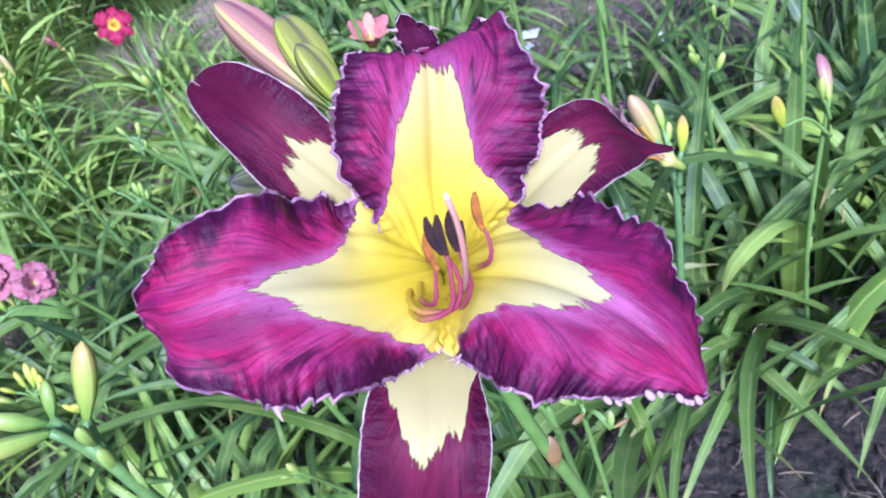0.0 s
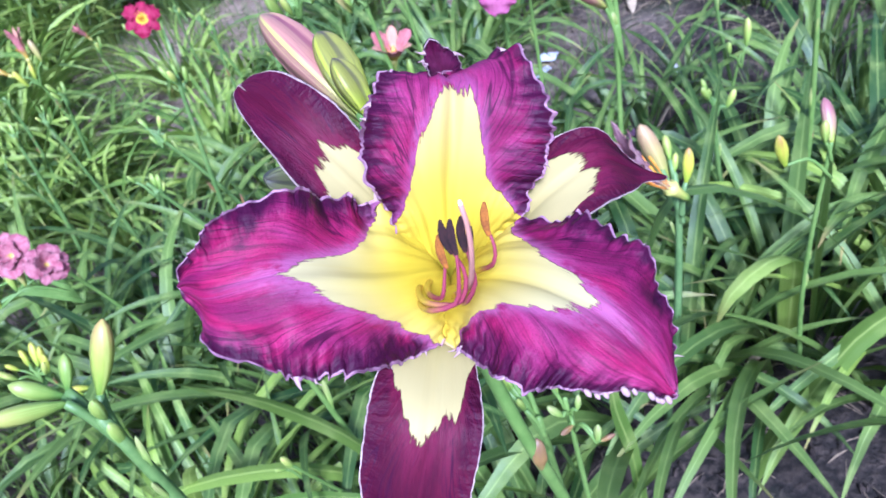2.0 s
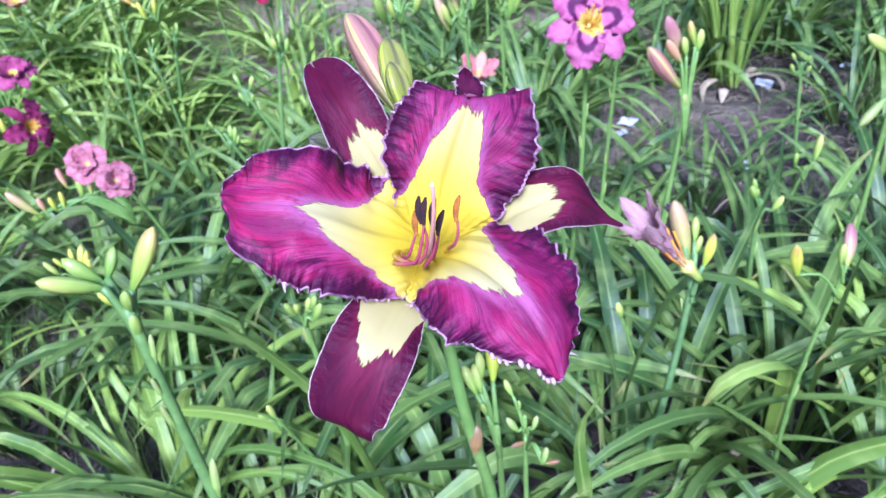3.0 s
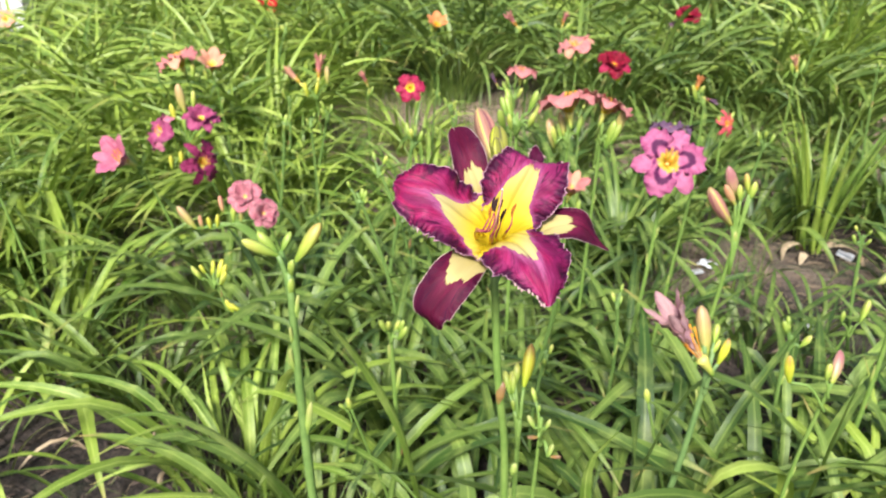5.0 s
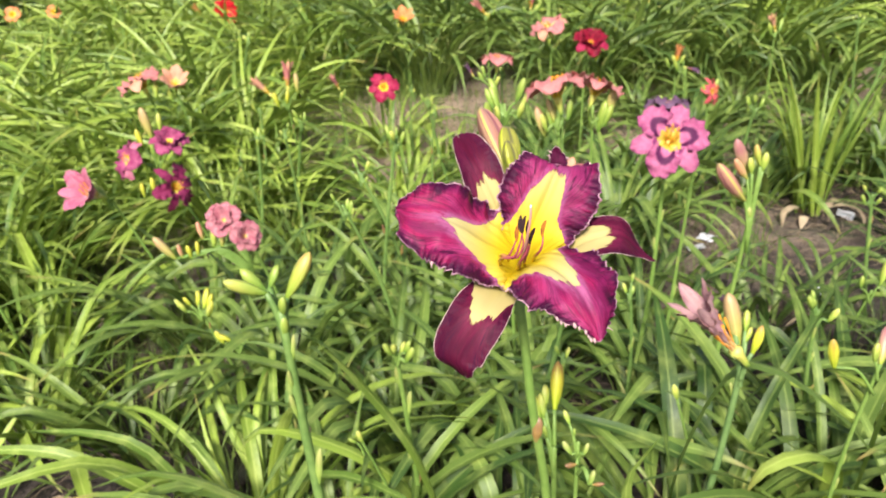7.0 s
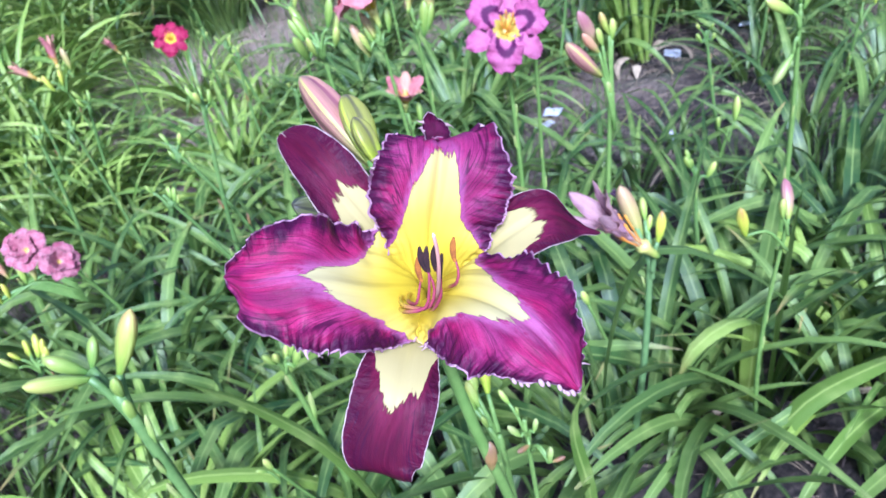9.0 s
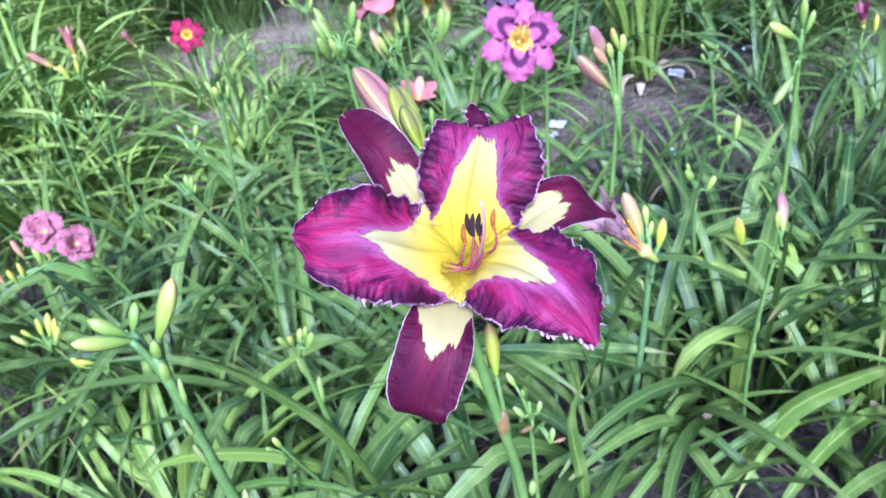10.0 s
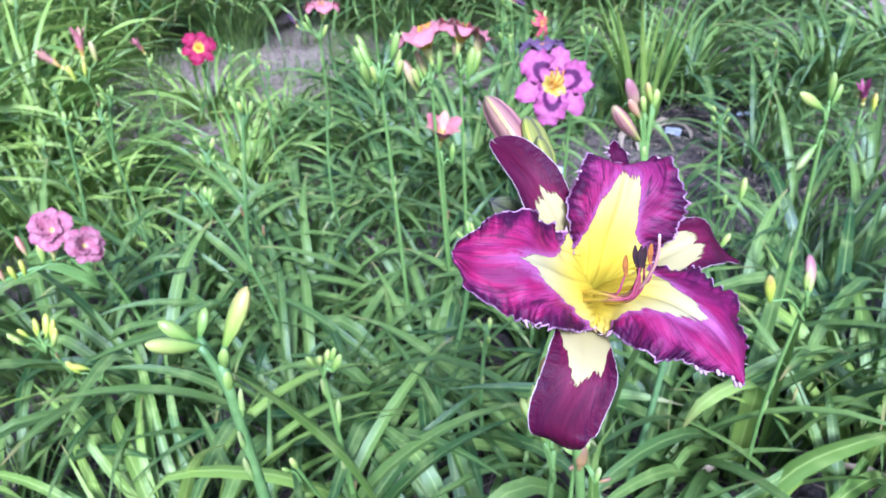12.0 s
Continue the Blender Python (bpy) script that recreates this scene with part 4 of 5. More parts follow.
def scape(top, root, label, buds=(), blooms=(), r=0.0035, lean=(0.0, 0.0), mat="scape", nodes=2, seed=0, group="daylily stalks", bracts=()):
    """A stalk from its root to its top. buds: offset from the top, direction, length, material; blooms: offset, direction, radius, form, petal, sepal, double."""
    rnd = random.Random(seed * 13 + 5)
    root = Vector((root[0], root[1], ground_z(*root)))
    plant = thing("daylily", Matrix.Translation(root), label, "flower", group)
    t = Vector(top) - root
    mid = [t * k + Vector((lean[0] * math.sin(k * math.pi), lean[1] * math.sin(k * math.pi), 0)) for k in (0.0, 0.25, 0.5, 0.75, 1.0)]
    put("scape", tube_mesh("scape", [tuple(p) for p in mid], [r * 1.25, r * 1.15, r, r * 0.8], 8, 18), mat, plant)
    path = spline([tuple(p) for p in mid], 40)
    for k in range(nodes):
        i = int(rnd.uniform(16, 35))
        a = rnd.uniform(0, 6.3)
        me = shape(("bract", k % 2), lambda: bud_mesh("bract", 1.0, 0.085, 0.30, 0.10, 6))
        put("bract", own(me, rnd.choice(["bract", "bract", "bract_dry"])), None, plant,
            to_dir(Vector(path[i]) + Vector((math.cos(a), math.sin(a), 0)) * r * 0.6, (0.14 * math.cos(a), 0.14 * math.sin(a), 1)) @ Matrix.Scale(rnd.uniform(0.020, 0.038), 4))
    for k, size, side in bracts:
        i = int(k * 39)
        me = shape(("bract", 0), lambda: bud_mesh("bract", 1.0, 0.085, 0.30, 0.10, 6))
        put("bract", own(me, "bract"), None, plant, to_dir(Vector(path[i]) + Vector((side * r * 0.7, -r * 0.4, 0)), (side * 0.10, -0.06, 1)) @ Matrix.Scale(size, 4))
    for off, way, length, m in buds:
        p = t + Vector(off)
        if Vector(off).length > 0.008:
            put("branch", tube_mesh("branch", [tuple(t - Vector((0, 0, 0.02 + Vector(off).length * 0.5))), tuple((t + p) / 2 - Vector((0, 0, 0.006))), tuple(p)], [r * 0.75, r * 0.6], 6, 7), mat, plant)
        bud(plant, p, way, length, m, 0.18 if length < 0.035 else 0.145, rnd.uniform(0, 2))
    for off, way, radius, form, petal, sepal, double in blooms:
        p = t + Vector(off)
        w = Vector(way).normalized()
        foot = p - w * radius * 0.42
        if (foot - t).length > 0.006:
            put("branch", tube_mesh("branch", [tuple(t - Vector((0, 0, 0.03))), tuple((t + foot) / 2 - Vector((0, 0, 0.004))), tuple(foot)], [r * 0.8, r * 0.7], 6, 8), mat, plant)
        bloom(plant, p, w, radius, form, petal, sepal, rnd.uniform(0, 2), double)
    return plant


def cluster(n, size, mats, seed, spread_by=0.02, up=0.6, drop=0.0):
    """A handful of buds that fan out from a stalk's top."""
    rnd = random.Random(seed)
    out = []
    for k in range(n):
        a = rnd.uniform(0, 6.28)
        d = rnd.uniform(0.3, 1.0)
        way = (math.cos(a) * (1 - up), math.sin(a) * (1 - up), up + rnd.uniform(0, 0.3))
        out.append(((math.cos(a) * spread_by * d, math.sin(a) * spread_by * d, rnd.uniform(-0.03, 0.01) - drop), way, size * rnd.uniform(0.6, 1.1), mats[k % len(mats)]))
    return out


GREEN = ["bud_green", "bud_yellow", "bud_green"]
# near stalks
scape((-0.203, 0.245, 0.718), (-0.160, 0.235), "thick green daylily stalk with plump yellow-green buds",
      [((0.006, 0.010, 0.010), (0.60, 0.15, 0.78), 0.054, "bud_tip"), ((0.002, 0.0, -0.004), (0.10, -0.3, 0.8), 0.026, "bud_green"), ((-0.012, 0.005, 0.020), (-0.037, -0.013, 0.024), 0.046, "bud_yellow"),
       ((-0.016, 0.02, 0.016), (-0.6, 0.1, 0.6), 0.034, "bud_green"), ((-0.012, 0.02, 0.018), (0.3, 0.2, 0.5), 0.026, "bud_green"), ((0.0, 0.0, -0.030), (0.1, -0.2, 1.0), 0.026, "bud_green")], r=0.0058, lean=(-0.012, 0.0), mat="scape_dark", nodes=2, seed=1, bracts=[(0.84, 0.036, -1), (0.70, 0.050, 1), (0.93, 0.030, 1)])
scape((-0.109, 0.503, 0.505), (-0.095, 0.570), "slim green daylily stalk with small tight buds", cluster(5, 0.030, GREEN, 2, 0.014), r=0.0042, nodes=2, seed=2, bracts=[(0.86, 0.040, -1), (0.74, 0.050, 1), (0.5, 0.05, -1)])
scape((0.063, 0.180, 0.565), (0.068, 0.262), "green daylily stalk with upright rust-tipped buds",
      [((0.005, 0.021, 0.032), (0.010, 0.022, 0.041), 0.050, "bud_rust"), ((-0.005, 0.023, 0.034), (0.004, 0.011, 0.019), 0.024, "bud_yellow"), ((-0.011, 0.017, 0.024), (-0.005, 0.014, 0.022), 0.028, "bud_yellow"), ((-0.007, 0.017, 0.025), (-0.001, 0.013, 0.021), 0.026, "bud_yellow"),
       ((-0.006, 0.006, 0.008), (-0.2, 0.1, 1.0), 0.016, "bud_green")], r=0.0036, nodes=3, seed=3)
scape((0.088, 0.180, 0.569), (0.085, 0.260), "thin daylily stalk with a tiny bud and dried flower remains",
      [((-0.006, 0.012, 0.014), (-0.006, 0.010, 0.016), 0.016, "bud_yellow"), ((-0.003, 0.004, 0.004), (0.1, 0.1, 1), 0.010, "bud_green"), ((-0.008, -0.006, -0.010), (-0.5, 0.2, 0.8), 0.018, "bract"), ((0.004, -0.008, -0.010), (0.4, 0.1, 0.8), 0.014, "bract"),
       ((-0.004, -0.012, -0.018), (-0.8, -0.2, 0.1), 0.014, "bract_dry"), ((0.006, -0.024, -0.036), (0.3, 0.0, 0.8), 0.018, "bract"), ((0.008, -0.026, -0.034), (0.9, -0.2, 0.1), 0.013, "bract_dry")], r=0.0026, nodes=2, seed=4)
scape((0.374, 0.420, 0.478), (0.340, 0.490), "blue-green daylily stalk with one withering mauve bloom and buds",
      [((0.001, 0.020, 0.012), (-0.012, 0.020, 0.083), 0.082, "bud_pale"), ((0.010, 0.022, 0.035), (0.007, 0.013, 0.023), 0.030, "bud_yellow"), ((0.008, 0.014, 0.022), (0.009, 0.006, 0.016), 0.023, "bud_yellow"), ((-0.004, 0.012, 0.010), (0.0, 0.012, 0.018), 0.024, "bud_yellow"),
       ((0.012, 0.000, 0.012), (0.012, 0.000, 0.037), 0.044, "bud_rust")],
      [((-0.018, -0.016, 0.028), (-0.086, -0.003, 0.113), 0.072, "wilt", "faded", "faded", False), ((-0.010, 0.036, 0.062), (-0.020, 0.040, 0.050), 0.014, "wilt", "spent", "spent", False)], r=0.0050, lean=(0.008, 0.0), mat="scape_blue", nodes=2, seed=5)
scape((0.503, 0.325, 0.522), (0.535, 0.410), "slender daylily stalk with a pair of pinkish buds",
      [((0.0, 0.0, 0.0), (0.35, 0.45, 0.6), 0.048, "bud_pink"), ((-0.008, 0.0, 0.004), (-0.1, 0, 1), 0.028, "bud_yellow"), ((-0.052, 0.01, -0.006), (-0.25, 0, 1), 0.046, "bud_rust")], r=0.0030, lean=(-0.02, 0.0), nodes=3, seed=6)
scape((0.500, 0.700, 0.570), (0.470, 0.780), "green daylily stalk with long salmon-pink buds",
      [((-0.012, 0, 0.032), (-0.052, 0, 0.063), 0.084, "bud_blush"), ((-0.002, 0.018, 0.074), (-0.030, 0, 0.060), 0.068, "bud_pink"), ((-0.011, 0, 0.070), (-0.022, 0, 0.032), 0.046, "bud_peach"), ((0.009, 0, 0.090), (-0.012, 0, 0.034), 0.040, "bud_tip"), ((0.013, 0, 0.082), (0.006, 0, 0.03), 0.032, "bud_yellow"), ((-0.004, 0, 0.078), (-0.008, 0, 0.030), 0.030, "bud_yellow"), ((0.002, 0, -0.004), (-0.3, 0, 1), 0.026, "bract")], r=0.0042, nodes=3, seed=7)
scape((0.905, 0.935, 0.265), (0.870, 1.000), "slim daylily stalk with a pale green bud", [((0.015, 0, 0.01), (0.25, 0, 1), 0.056, "bud_yellow"), ((-0.026, 0, 0.008), (-0.1, 0, 1), 0.030, "bud_green")], r=0.0030, nodes=1, seed=8)
scape((-0.573, 1.054, 0.315), (-0.510, 1.110), "slim daylily stalk with yellow buds", cluster(9, 0.044, ["bud_gold", "bud_yellow", "bud_gold"], 9, 0.030), r=0.0034, nodes=3, seed=9)
scape((-0.493, 1.022, 0.235), (-0.450, 1.070), "thin daylily stalk with two small yellow buds", [((-0.03, 0, 0), (-0.4, 0, 0.8), 0.038, "bud_gold"), ((-0.012, 0, 0.004), (-0.7, 0, 0.5), 0.034, "bud_gold"), ((0.02, 0, 0.0), (0.4, 0, 0.8), 0.03, "bud_yellow")], r=0.0030, nodes=2, seed=10)
scape((0.331, 0.535, 0.335), (0.430, 0.600), "thin leaning daylily stalk with one small bud", [((0, 0, 0), (-0.3, 0, 1), 0.032, "bud_yellow")], r=0.0028, nodes=1, seed=11)
scape((-0.170, 0.455, 0.375), (-0.085, 0.540), "thin leaning daylily stalk with a tiny bud", [((0, 0, 0), (-0.3, 0, 1), 0.024, "bud_yellow"), ((-0.008, 0, 0), (-0.7, 0, 0.6), 0.016, "bud_green")], r=0.0026, nodes=1, seed=31)
scape((0.730, 0.560, 0.652), (0.760, 0.650), "tall green daylily stalk with bursting pale buds", [((0.0, 0, 0.01), (0.0, 0, 1), 0.045, "bud_green"), ((-0.012, 0, 0.0), (-0.75, 0.1, 0.5), 0.055, "bud_yellow"), ((0.006, 0, 0.0), (0.4, 0, 0.8), 0.035, "bud_green"), ((-0.01, 0, -0.06), (-0.4, 0, -0.4), 0.05, "bract")], r=0.0042, lean=(0.01, 0), nodes=4, seed=32)
scape((1.435, 1.110, 0.320), (1.450, 1.180), "short daylily stalk with a wilted plum and pink bloom", [((0.04, 0, 0.0), (0.1, 0, 1), 0.05, "bud_rust")], [((0.0, 0, 0.03), (-0.35, -0.25, 0.7), 0.045, "shut", "plum", "orchid", False)], r=0.0034, nodes=2, seed=33)
# the plum-eyed rose bloom and its neighbours
scape((0.420, 0.900, 0.640), (0.385, 0.980), "green daylily stalk with a rose-pink bloom with plum eye", [((0.03, 0.02, -0.03), (0.3, 0.1, 1), 0.05, "bud_green")],
      [((-0.010, -0.035, 0.022), (-0.10, -0.86, 0.48), 0.072, "ruffled", "ring", "ring_sepal", False), ((0.016, 0.048, 0.040), (0.05, 0.1, 0.9), 0.048, "back", "spent", "spent", False)], r=0.0042, lean=(0.015, 0), nodes=3, seed=12)
scape((0.505, 0.960, 0.600), (0.470, 1.020), "green daylily stalk with swelling buds", cluster(4, 0.05, GREEN, 13, 0.02), r=0.0036, nodes=3, seed=13)
scape((0.240, 1.020, 0.700), (0.265, 1.120), "daylily stalk with a nodding salmon bloom above green buds", cluster(6, 0.062, ["bud_green", "bud_yellow", "bud_pale"], 14, 0.035, 0.7, 0.035), [((0.0, 0.0, 0.020), (-0.15, 0.22, 0.9), 0.066, "droop", "salmon", "salmon", False)], r=0.0038, nodes=2, seed=14)
scape((0.330, 1.100, 0.685), (0.335, 1.200), "daylily stalk with a nodding salmon bloom above green buds", cluster(5, 0.062, ["bud_green", "bud_pale"], 15, 0.035, 0.7, 0.035), [((0.0, 0.0, 0.015), (0.4, 0.22, 0.9), 0.056, "droop", "salmon", "salmon", False)], r=0.0038, nodes=2, seed=15)
scape((0.118, 0.910, 0.750), (0.130, 1.010), "tall daylily stalk crowded with green buds", cluster(9, 0.050, GREEN, 16, 0.045), [], r=0.0036, nodes=4, seed=16)
scape((0.247, 2.280, 0.505), (0.235, 2.360), "daylily stalk with a faded salmon bloom", cluster(3, 0.05, GREEN, 36, 0.04), [((0.02, 0.0, 0.05), (0.1, 0.0, 0.9), 0.062, "droop", "salmon", "salmon", False), ((-0.07, 0, 0.03), (-0.4, 0, 0.7), 0.028, "shut", "spent", "spent", False)], r=0.0040, nodes=2, seed=36)
scape((0.262, 1.070, 0.500), (0.275, 1.150), "short daylily stalk with a half-closed salmon-pink bloom", [((0.02, 0, -0.03), (0.2, 0, 1), 0.045, "bud_green")], [((0, 0, 0.02), (0.1, -0.35, 0.9), 0.048, "cup", "salmon", "peach", False)], r=0.0034, nodes=2, seed=17)
scape((0.610, 2.350, 0.560), (0.600, 2.420), "daylily stalk with a ruffled dark red double bloom", [((0.04, 0, -0.03), (0.3, 0, 1), 0.06, "bud_rust")], [((0.01, -0.04, 0.04), (0.0, -0.65, 0.70), 0.068, "ruffled", "dark_red", "magenta", True)], r=0.0040, nodes=2, seed=18)
scape((0.540, 2.640, 0.560), (0.530, 2.720), "daylily stalk with a loose salmon bloom and buds", cluster(3, 0.06, GREEN, 19, 0.03), [((0.0, 0.0, 0.04), (-0.3, -0.2, 0.8), 0.078, "droop", "salmon", "peach", False)], r=0.0040, nodes=2, seed=19)
scape((-0.150, 2.380, 0.470), (-0.160, 2.440), "daylily stalk with a crimson bloom and yellow throat", cluster(3, 0.05, GREEN, 20, 0.06), [((-0.005, -0.04, 0.03), (0.05, -0.84, 0.5), 0.060, "ruffled", "magenta", "magenta", False)], r=0.0036, nodes=2, seed=20)
scape((-0.330, 2.420, 0.470), (-0.330, 2.500), "daylily stalk with a wilted pink bloom", cluster(2, 0.05, GREEN, 21, 0.03), [((0.0, 0, 0.03), (-0.3, -0.3, 0.8), 0.035, "shut", "salmon", "salmon", False)], r=0.0034, nodes=1, seed=21)
scape((-0.520, 2.320, 0.500), (-0.500, 2.400), "daylily stalk with a closing pale yellow and pink bloom", [((0.045, 0, 0.02), (0.1, 0, 1), 0.07, "bud_pale"), ((-0.03, 0, -0.03), (-0.3, 0, 1), 0.06, "bud_gold"), ((0.0, 0, -0.02), (0.2, 0, 1), 0.05, "bud_gold")], [((-0.055, 0, 0.02), (-0.6, -0.1, 0.7), 0.050, "shut", "peach", "peach", False), ((0.005, 0.05, 0.03), (0.1, -0.1, 0.9), 0.056, "shut", "salmon", "peach", False)], r=0.0036, nodes=2, seed=22)
# pink doubles and the plum group
scape((-0.470, 1.190, 0.420), (-0.420, 1.280), "daylily stalk with two dusky pink ruffled double blooms", [((-0.168, -0.02, -0.031), (-0.037, 0, 0.056), 0.072, "bud_pale"), ((-0.152, -0.02, -0.030), (-0.2, 0, 1), 0.036, "bud_peach"), ((-0.132, -0.02, -0.032), (-0.1, 0, 1), 0.034, "bud_gold"), ((-0.115, -0.02, -0.028), (0.1, 0, 1), 0.036, "bud_gold"), ((-0.105, 0.01, 0.0), (-0.2, 0, 1), 0.046, "bud_peach"), ((-0.08, 0, -0.02), (0.1, 0, 1), 0.05, "bud_yellow"), ((-0.055, -0.02, -0.01), (0.2, 0, 1), 0.055, "bud_pale")],
      [((-0.036, -0.02, 0.052), (-0.05, -0.72, 0.6), 0.044, "open", "dusky_pink", "dusky_pink", True), ((0.016, -0.08, 0.034), (0.45, -0.65, 0.4), 0.038, "open", "dusky_pink", "dusky_pink", True)], r=0.0042, lean=(0.01, 0.02), nodes=2, seed=23)
scape((-0.810, 1.660, 0.480), (-0.700, 1.780), "daylily stalk with faded plum blooms and a tall pink bud", [((0.015, -0.02, 0.085), (-0.15, 0, 1), 0.090, "bud_pale"), ((-0.015, -0.02, 0.060), (-0.2, 0, 1), 0.055, "bud_gold"), ((0.035, 0, 0.095), (0.1, 0, 1), 0.055, "bud_yellow"), ((0.0, 0, 0.020), (0.1, 0, 1), 0.055, "bud_green"), ((-0.005, -0.05, -0.075), (0.1, -0.1, 1), 0.055, "bud_gold"), ((-0.035, -0.05, -0.080), (-0.1, 0, 1), 0.045, "bud_gold")],
      [((0.058, -0.02, 0.060), (0.25, -0.45, 0.75), 0.056, "ruffled", "plum", "plum", True), ((-0.042, -0.02, 0.018), (-0.60, -0.55, 0.45), 0.060, "droop", "plum", "orchid", False), ((0.036, -0.03, -0.062), (0.75, -0.45, 0.15), 0.074, "star", "wine", "wine", False)], r=0.0042, lean=(0.02, 0), nodes=2, seed=24)
scape((-0.885, 1.480, 0.450), (-0.800, 1.580), "daylily stalk with an orchid-pink cupped bloom", cluster(3, 0.05, GREEN, 25, 0.03), [((-0.015, -0.03, 0.02), (-0.35, -0.65, 0.5), 0.072, "cup", "orchid", "orchid", False)], r=0.0038, lean=(0.01, 0), nodes=2, seed=25)
scape((-1.165, 1.240, 0.520), (-1.120, 1.300), "daylily stalk with a rose bloom half hidden in leaves", cluster(2, 0.05, GREEN, 26, 0.03), [((0, -0.02, 0.02), (-0.2, -0.7, 0.5), 0.055, "open", "orchid", "orchid", False)], r=0.0038, nodes=1, seed=26)
scape((-0.985, 2.240, 0.580), (-0.930, 2.340), "daylily stalk with a drooping peach-pink bloom", [((0.03, -0.02, -0.02), (0.1, 0, 1), 0.06, "bud_yellow")], [((-0.01, 0, 0.01), (-0.3, -0.1, 0.85), 0.080, "droop", "salmon", "peach", False)], r=0.0038, nodes=2, seed=27)
scape((-0.890, 2.270, 0.555), (-0.860, 2.360), "daylily stalk with a crumpled peach bloom", [((-0.03, 0, -0.02), (-0.1, 0, 1), 0.05, "bud_yellow")], [((0.0, -0.02, 0.03), (0.2, -0.5, 0.7), 0.062, "cup", "peach", "peach", True)], r=0.0038, nodes=2, seed=28)
# far row
far = [((-1.18, 4.48, 0.63), "red", "open", 0.085, (0.5, -0.75, 0.1), "vivid red"), ((-1.32, 4.42, 0.63), "orange", "shut", 0.05, (-0.4, -0.2, 0.7), "wilting orange"), ((-0.065, 3.60, 0.585), "orange", "cup", 0.072, (0.1, -0.5, 0.7), "peach-orange"),
       ((0.365, 3.60, 0.60), "salmon", "wilt", 0.060, (-0.5, -0.2, 0.6), "salmon-pink"), ((0.63, 3.66, 0.60), "salmon", "wilt", 0.046, (0.2, -0.2, 0.8), "wilting salmon"), ((1.36, 3.80, 0.64), "dark_red", "open", 0.075, (0.0, -0.5, 0.7), "maroon"),
       ((1.28, 3.72, 0.57), "spent", "shut", 0.050, (-0.4, -0.4, 0.3), "spent dark"), ((1.28, 4.05, 0.74), "peach", "cup", 0.055, (0.0, -0.5, 0.7), "peach"), ((1.485, 2.66, 0.545), "peach", "shut", 0.042, (-0.35, -0.2, 0.8), "closing peach"),
       ((1.02, 2.14, 0.43), "coral", "star", 0.054, (0.45, -0.55, 0.2), "coral-red star-shaped"), ((0.98, 2.40, 0.50), "orange", "shut", 0.040, (0.1, -0.2, 0.8), "wilting orange"), ((1.02, 2.38, 0.47), "spent", "shut", 0.032, (0.4, -0.4, -0.1), "shrivelled dark"),
       ((-2.49, 3.76, 0.58), "peach", "open", 0.055, (0.1, -0.7, 0.4), "pale peach"), ((-2.42, 4.34, 0.73), "orange", "open", 0.052, (0.1, -0.7, 0.4), "peach-orange"), ((-2.2, 4.4, 0.72), "orange", "open", 0.045, (0.3, -0.6, 0.4), "peach-orange")]
for k, (top, mat, form, rad, way, word) in enumerate(far):
    w = Vector(way).normalized()
    scape(tuple(Vector(top) - w * rad * 0.3), (top[0] + 0.02, top[1] + 0.06), "daylily stalk with a " + word + " bloom above the foliage", cluster(3, 0.055, GREEN + ["bud_yellow"], 40 + k, 0.045),
          [((0, 0, 0), way, rad, form, mat, mat, mat == "dark_red")], r=0.0040, nodes=1, seed=40 + k)
# stalks with green buds and seed pods between the clumps
green = [(-0.42, 1.62, 0.56), (-0.20, 1.35, 0.50), (-0.10, 1.28, 0.60), (0.02, 1.90, 0.52), (0.75, 1.85, 0.49), (1.02, 1.80, 0.46), (-0.05, 2.45, 0.48),
         (0.98, 1.10, 0.42), (0.20, 0.75, 0.46), (0.33, 0.80, 0.40), (0.62, 0.66, 0.40), (-0.45, 2.15, 0.45), (-0.62, 1.85, 0.42), (1.62, 2.3, 0.62), (2.0, 3.4, 0.80), (1.8, 3.6, 0.80), (-0.55, 4.2, 0.70), (-0.9, 4.3, 0.72), (0.16, 0.60, 0.40),
         (-0.22, 1.05, 0.53), (-0.52, 1.72, 0.52), (0.10, 1.45, 0.50), (0.0, 2.1, 0.5),
         (-0.6, 2.2, 0.5), (0.45, 2.0, 0.5), (0.3, 2.4, 0.52), (1.9, 2.5, 0.55), (1.5, 1.5, 0.4), (-1.25, 2.6, 0.66), (-0.8, 3.2, 0.62), (0.9, 3.4, 0.66), (1.5, 4.3, 0.8), (0.4, 4.5, 0.78), (-1.9, 4.6, 0.8), (2.3, 4.2, 0.82)]
for k, top in enumerate(green):
    scape(top, (top[0] + 0.11 * math.sin(k * 2.1), top[1] + 0.07), "green daylily stalk with small unopened buds", cluster(3 + k % 3, 0.022 + 0.007 * (k % 3), ["bud_green", "bud_green", "bud_yellow", "bud_green"], 70 + k, 0.018), r=0.0036 + 0.0006 * (k % 3), mat="scape_dark", nodes=3, seed=70 + k, lean=(0.030 * math.sin(k * 1.7), 0.02 * math.cos(k * 2.3)))


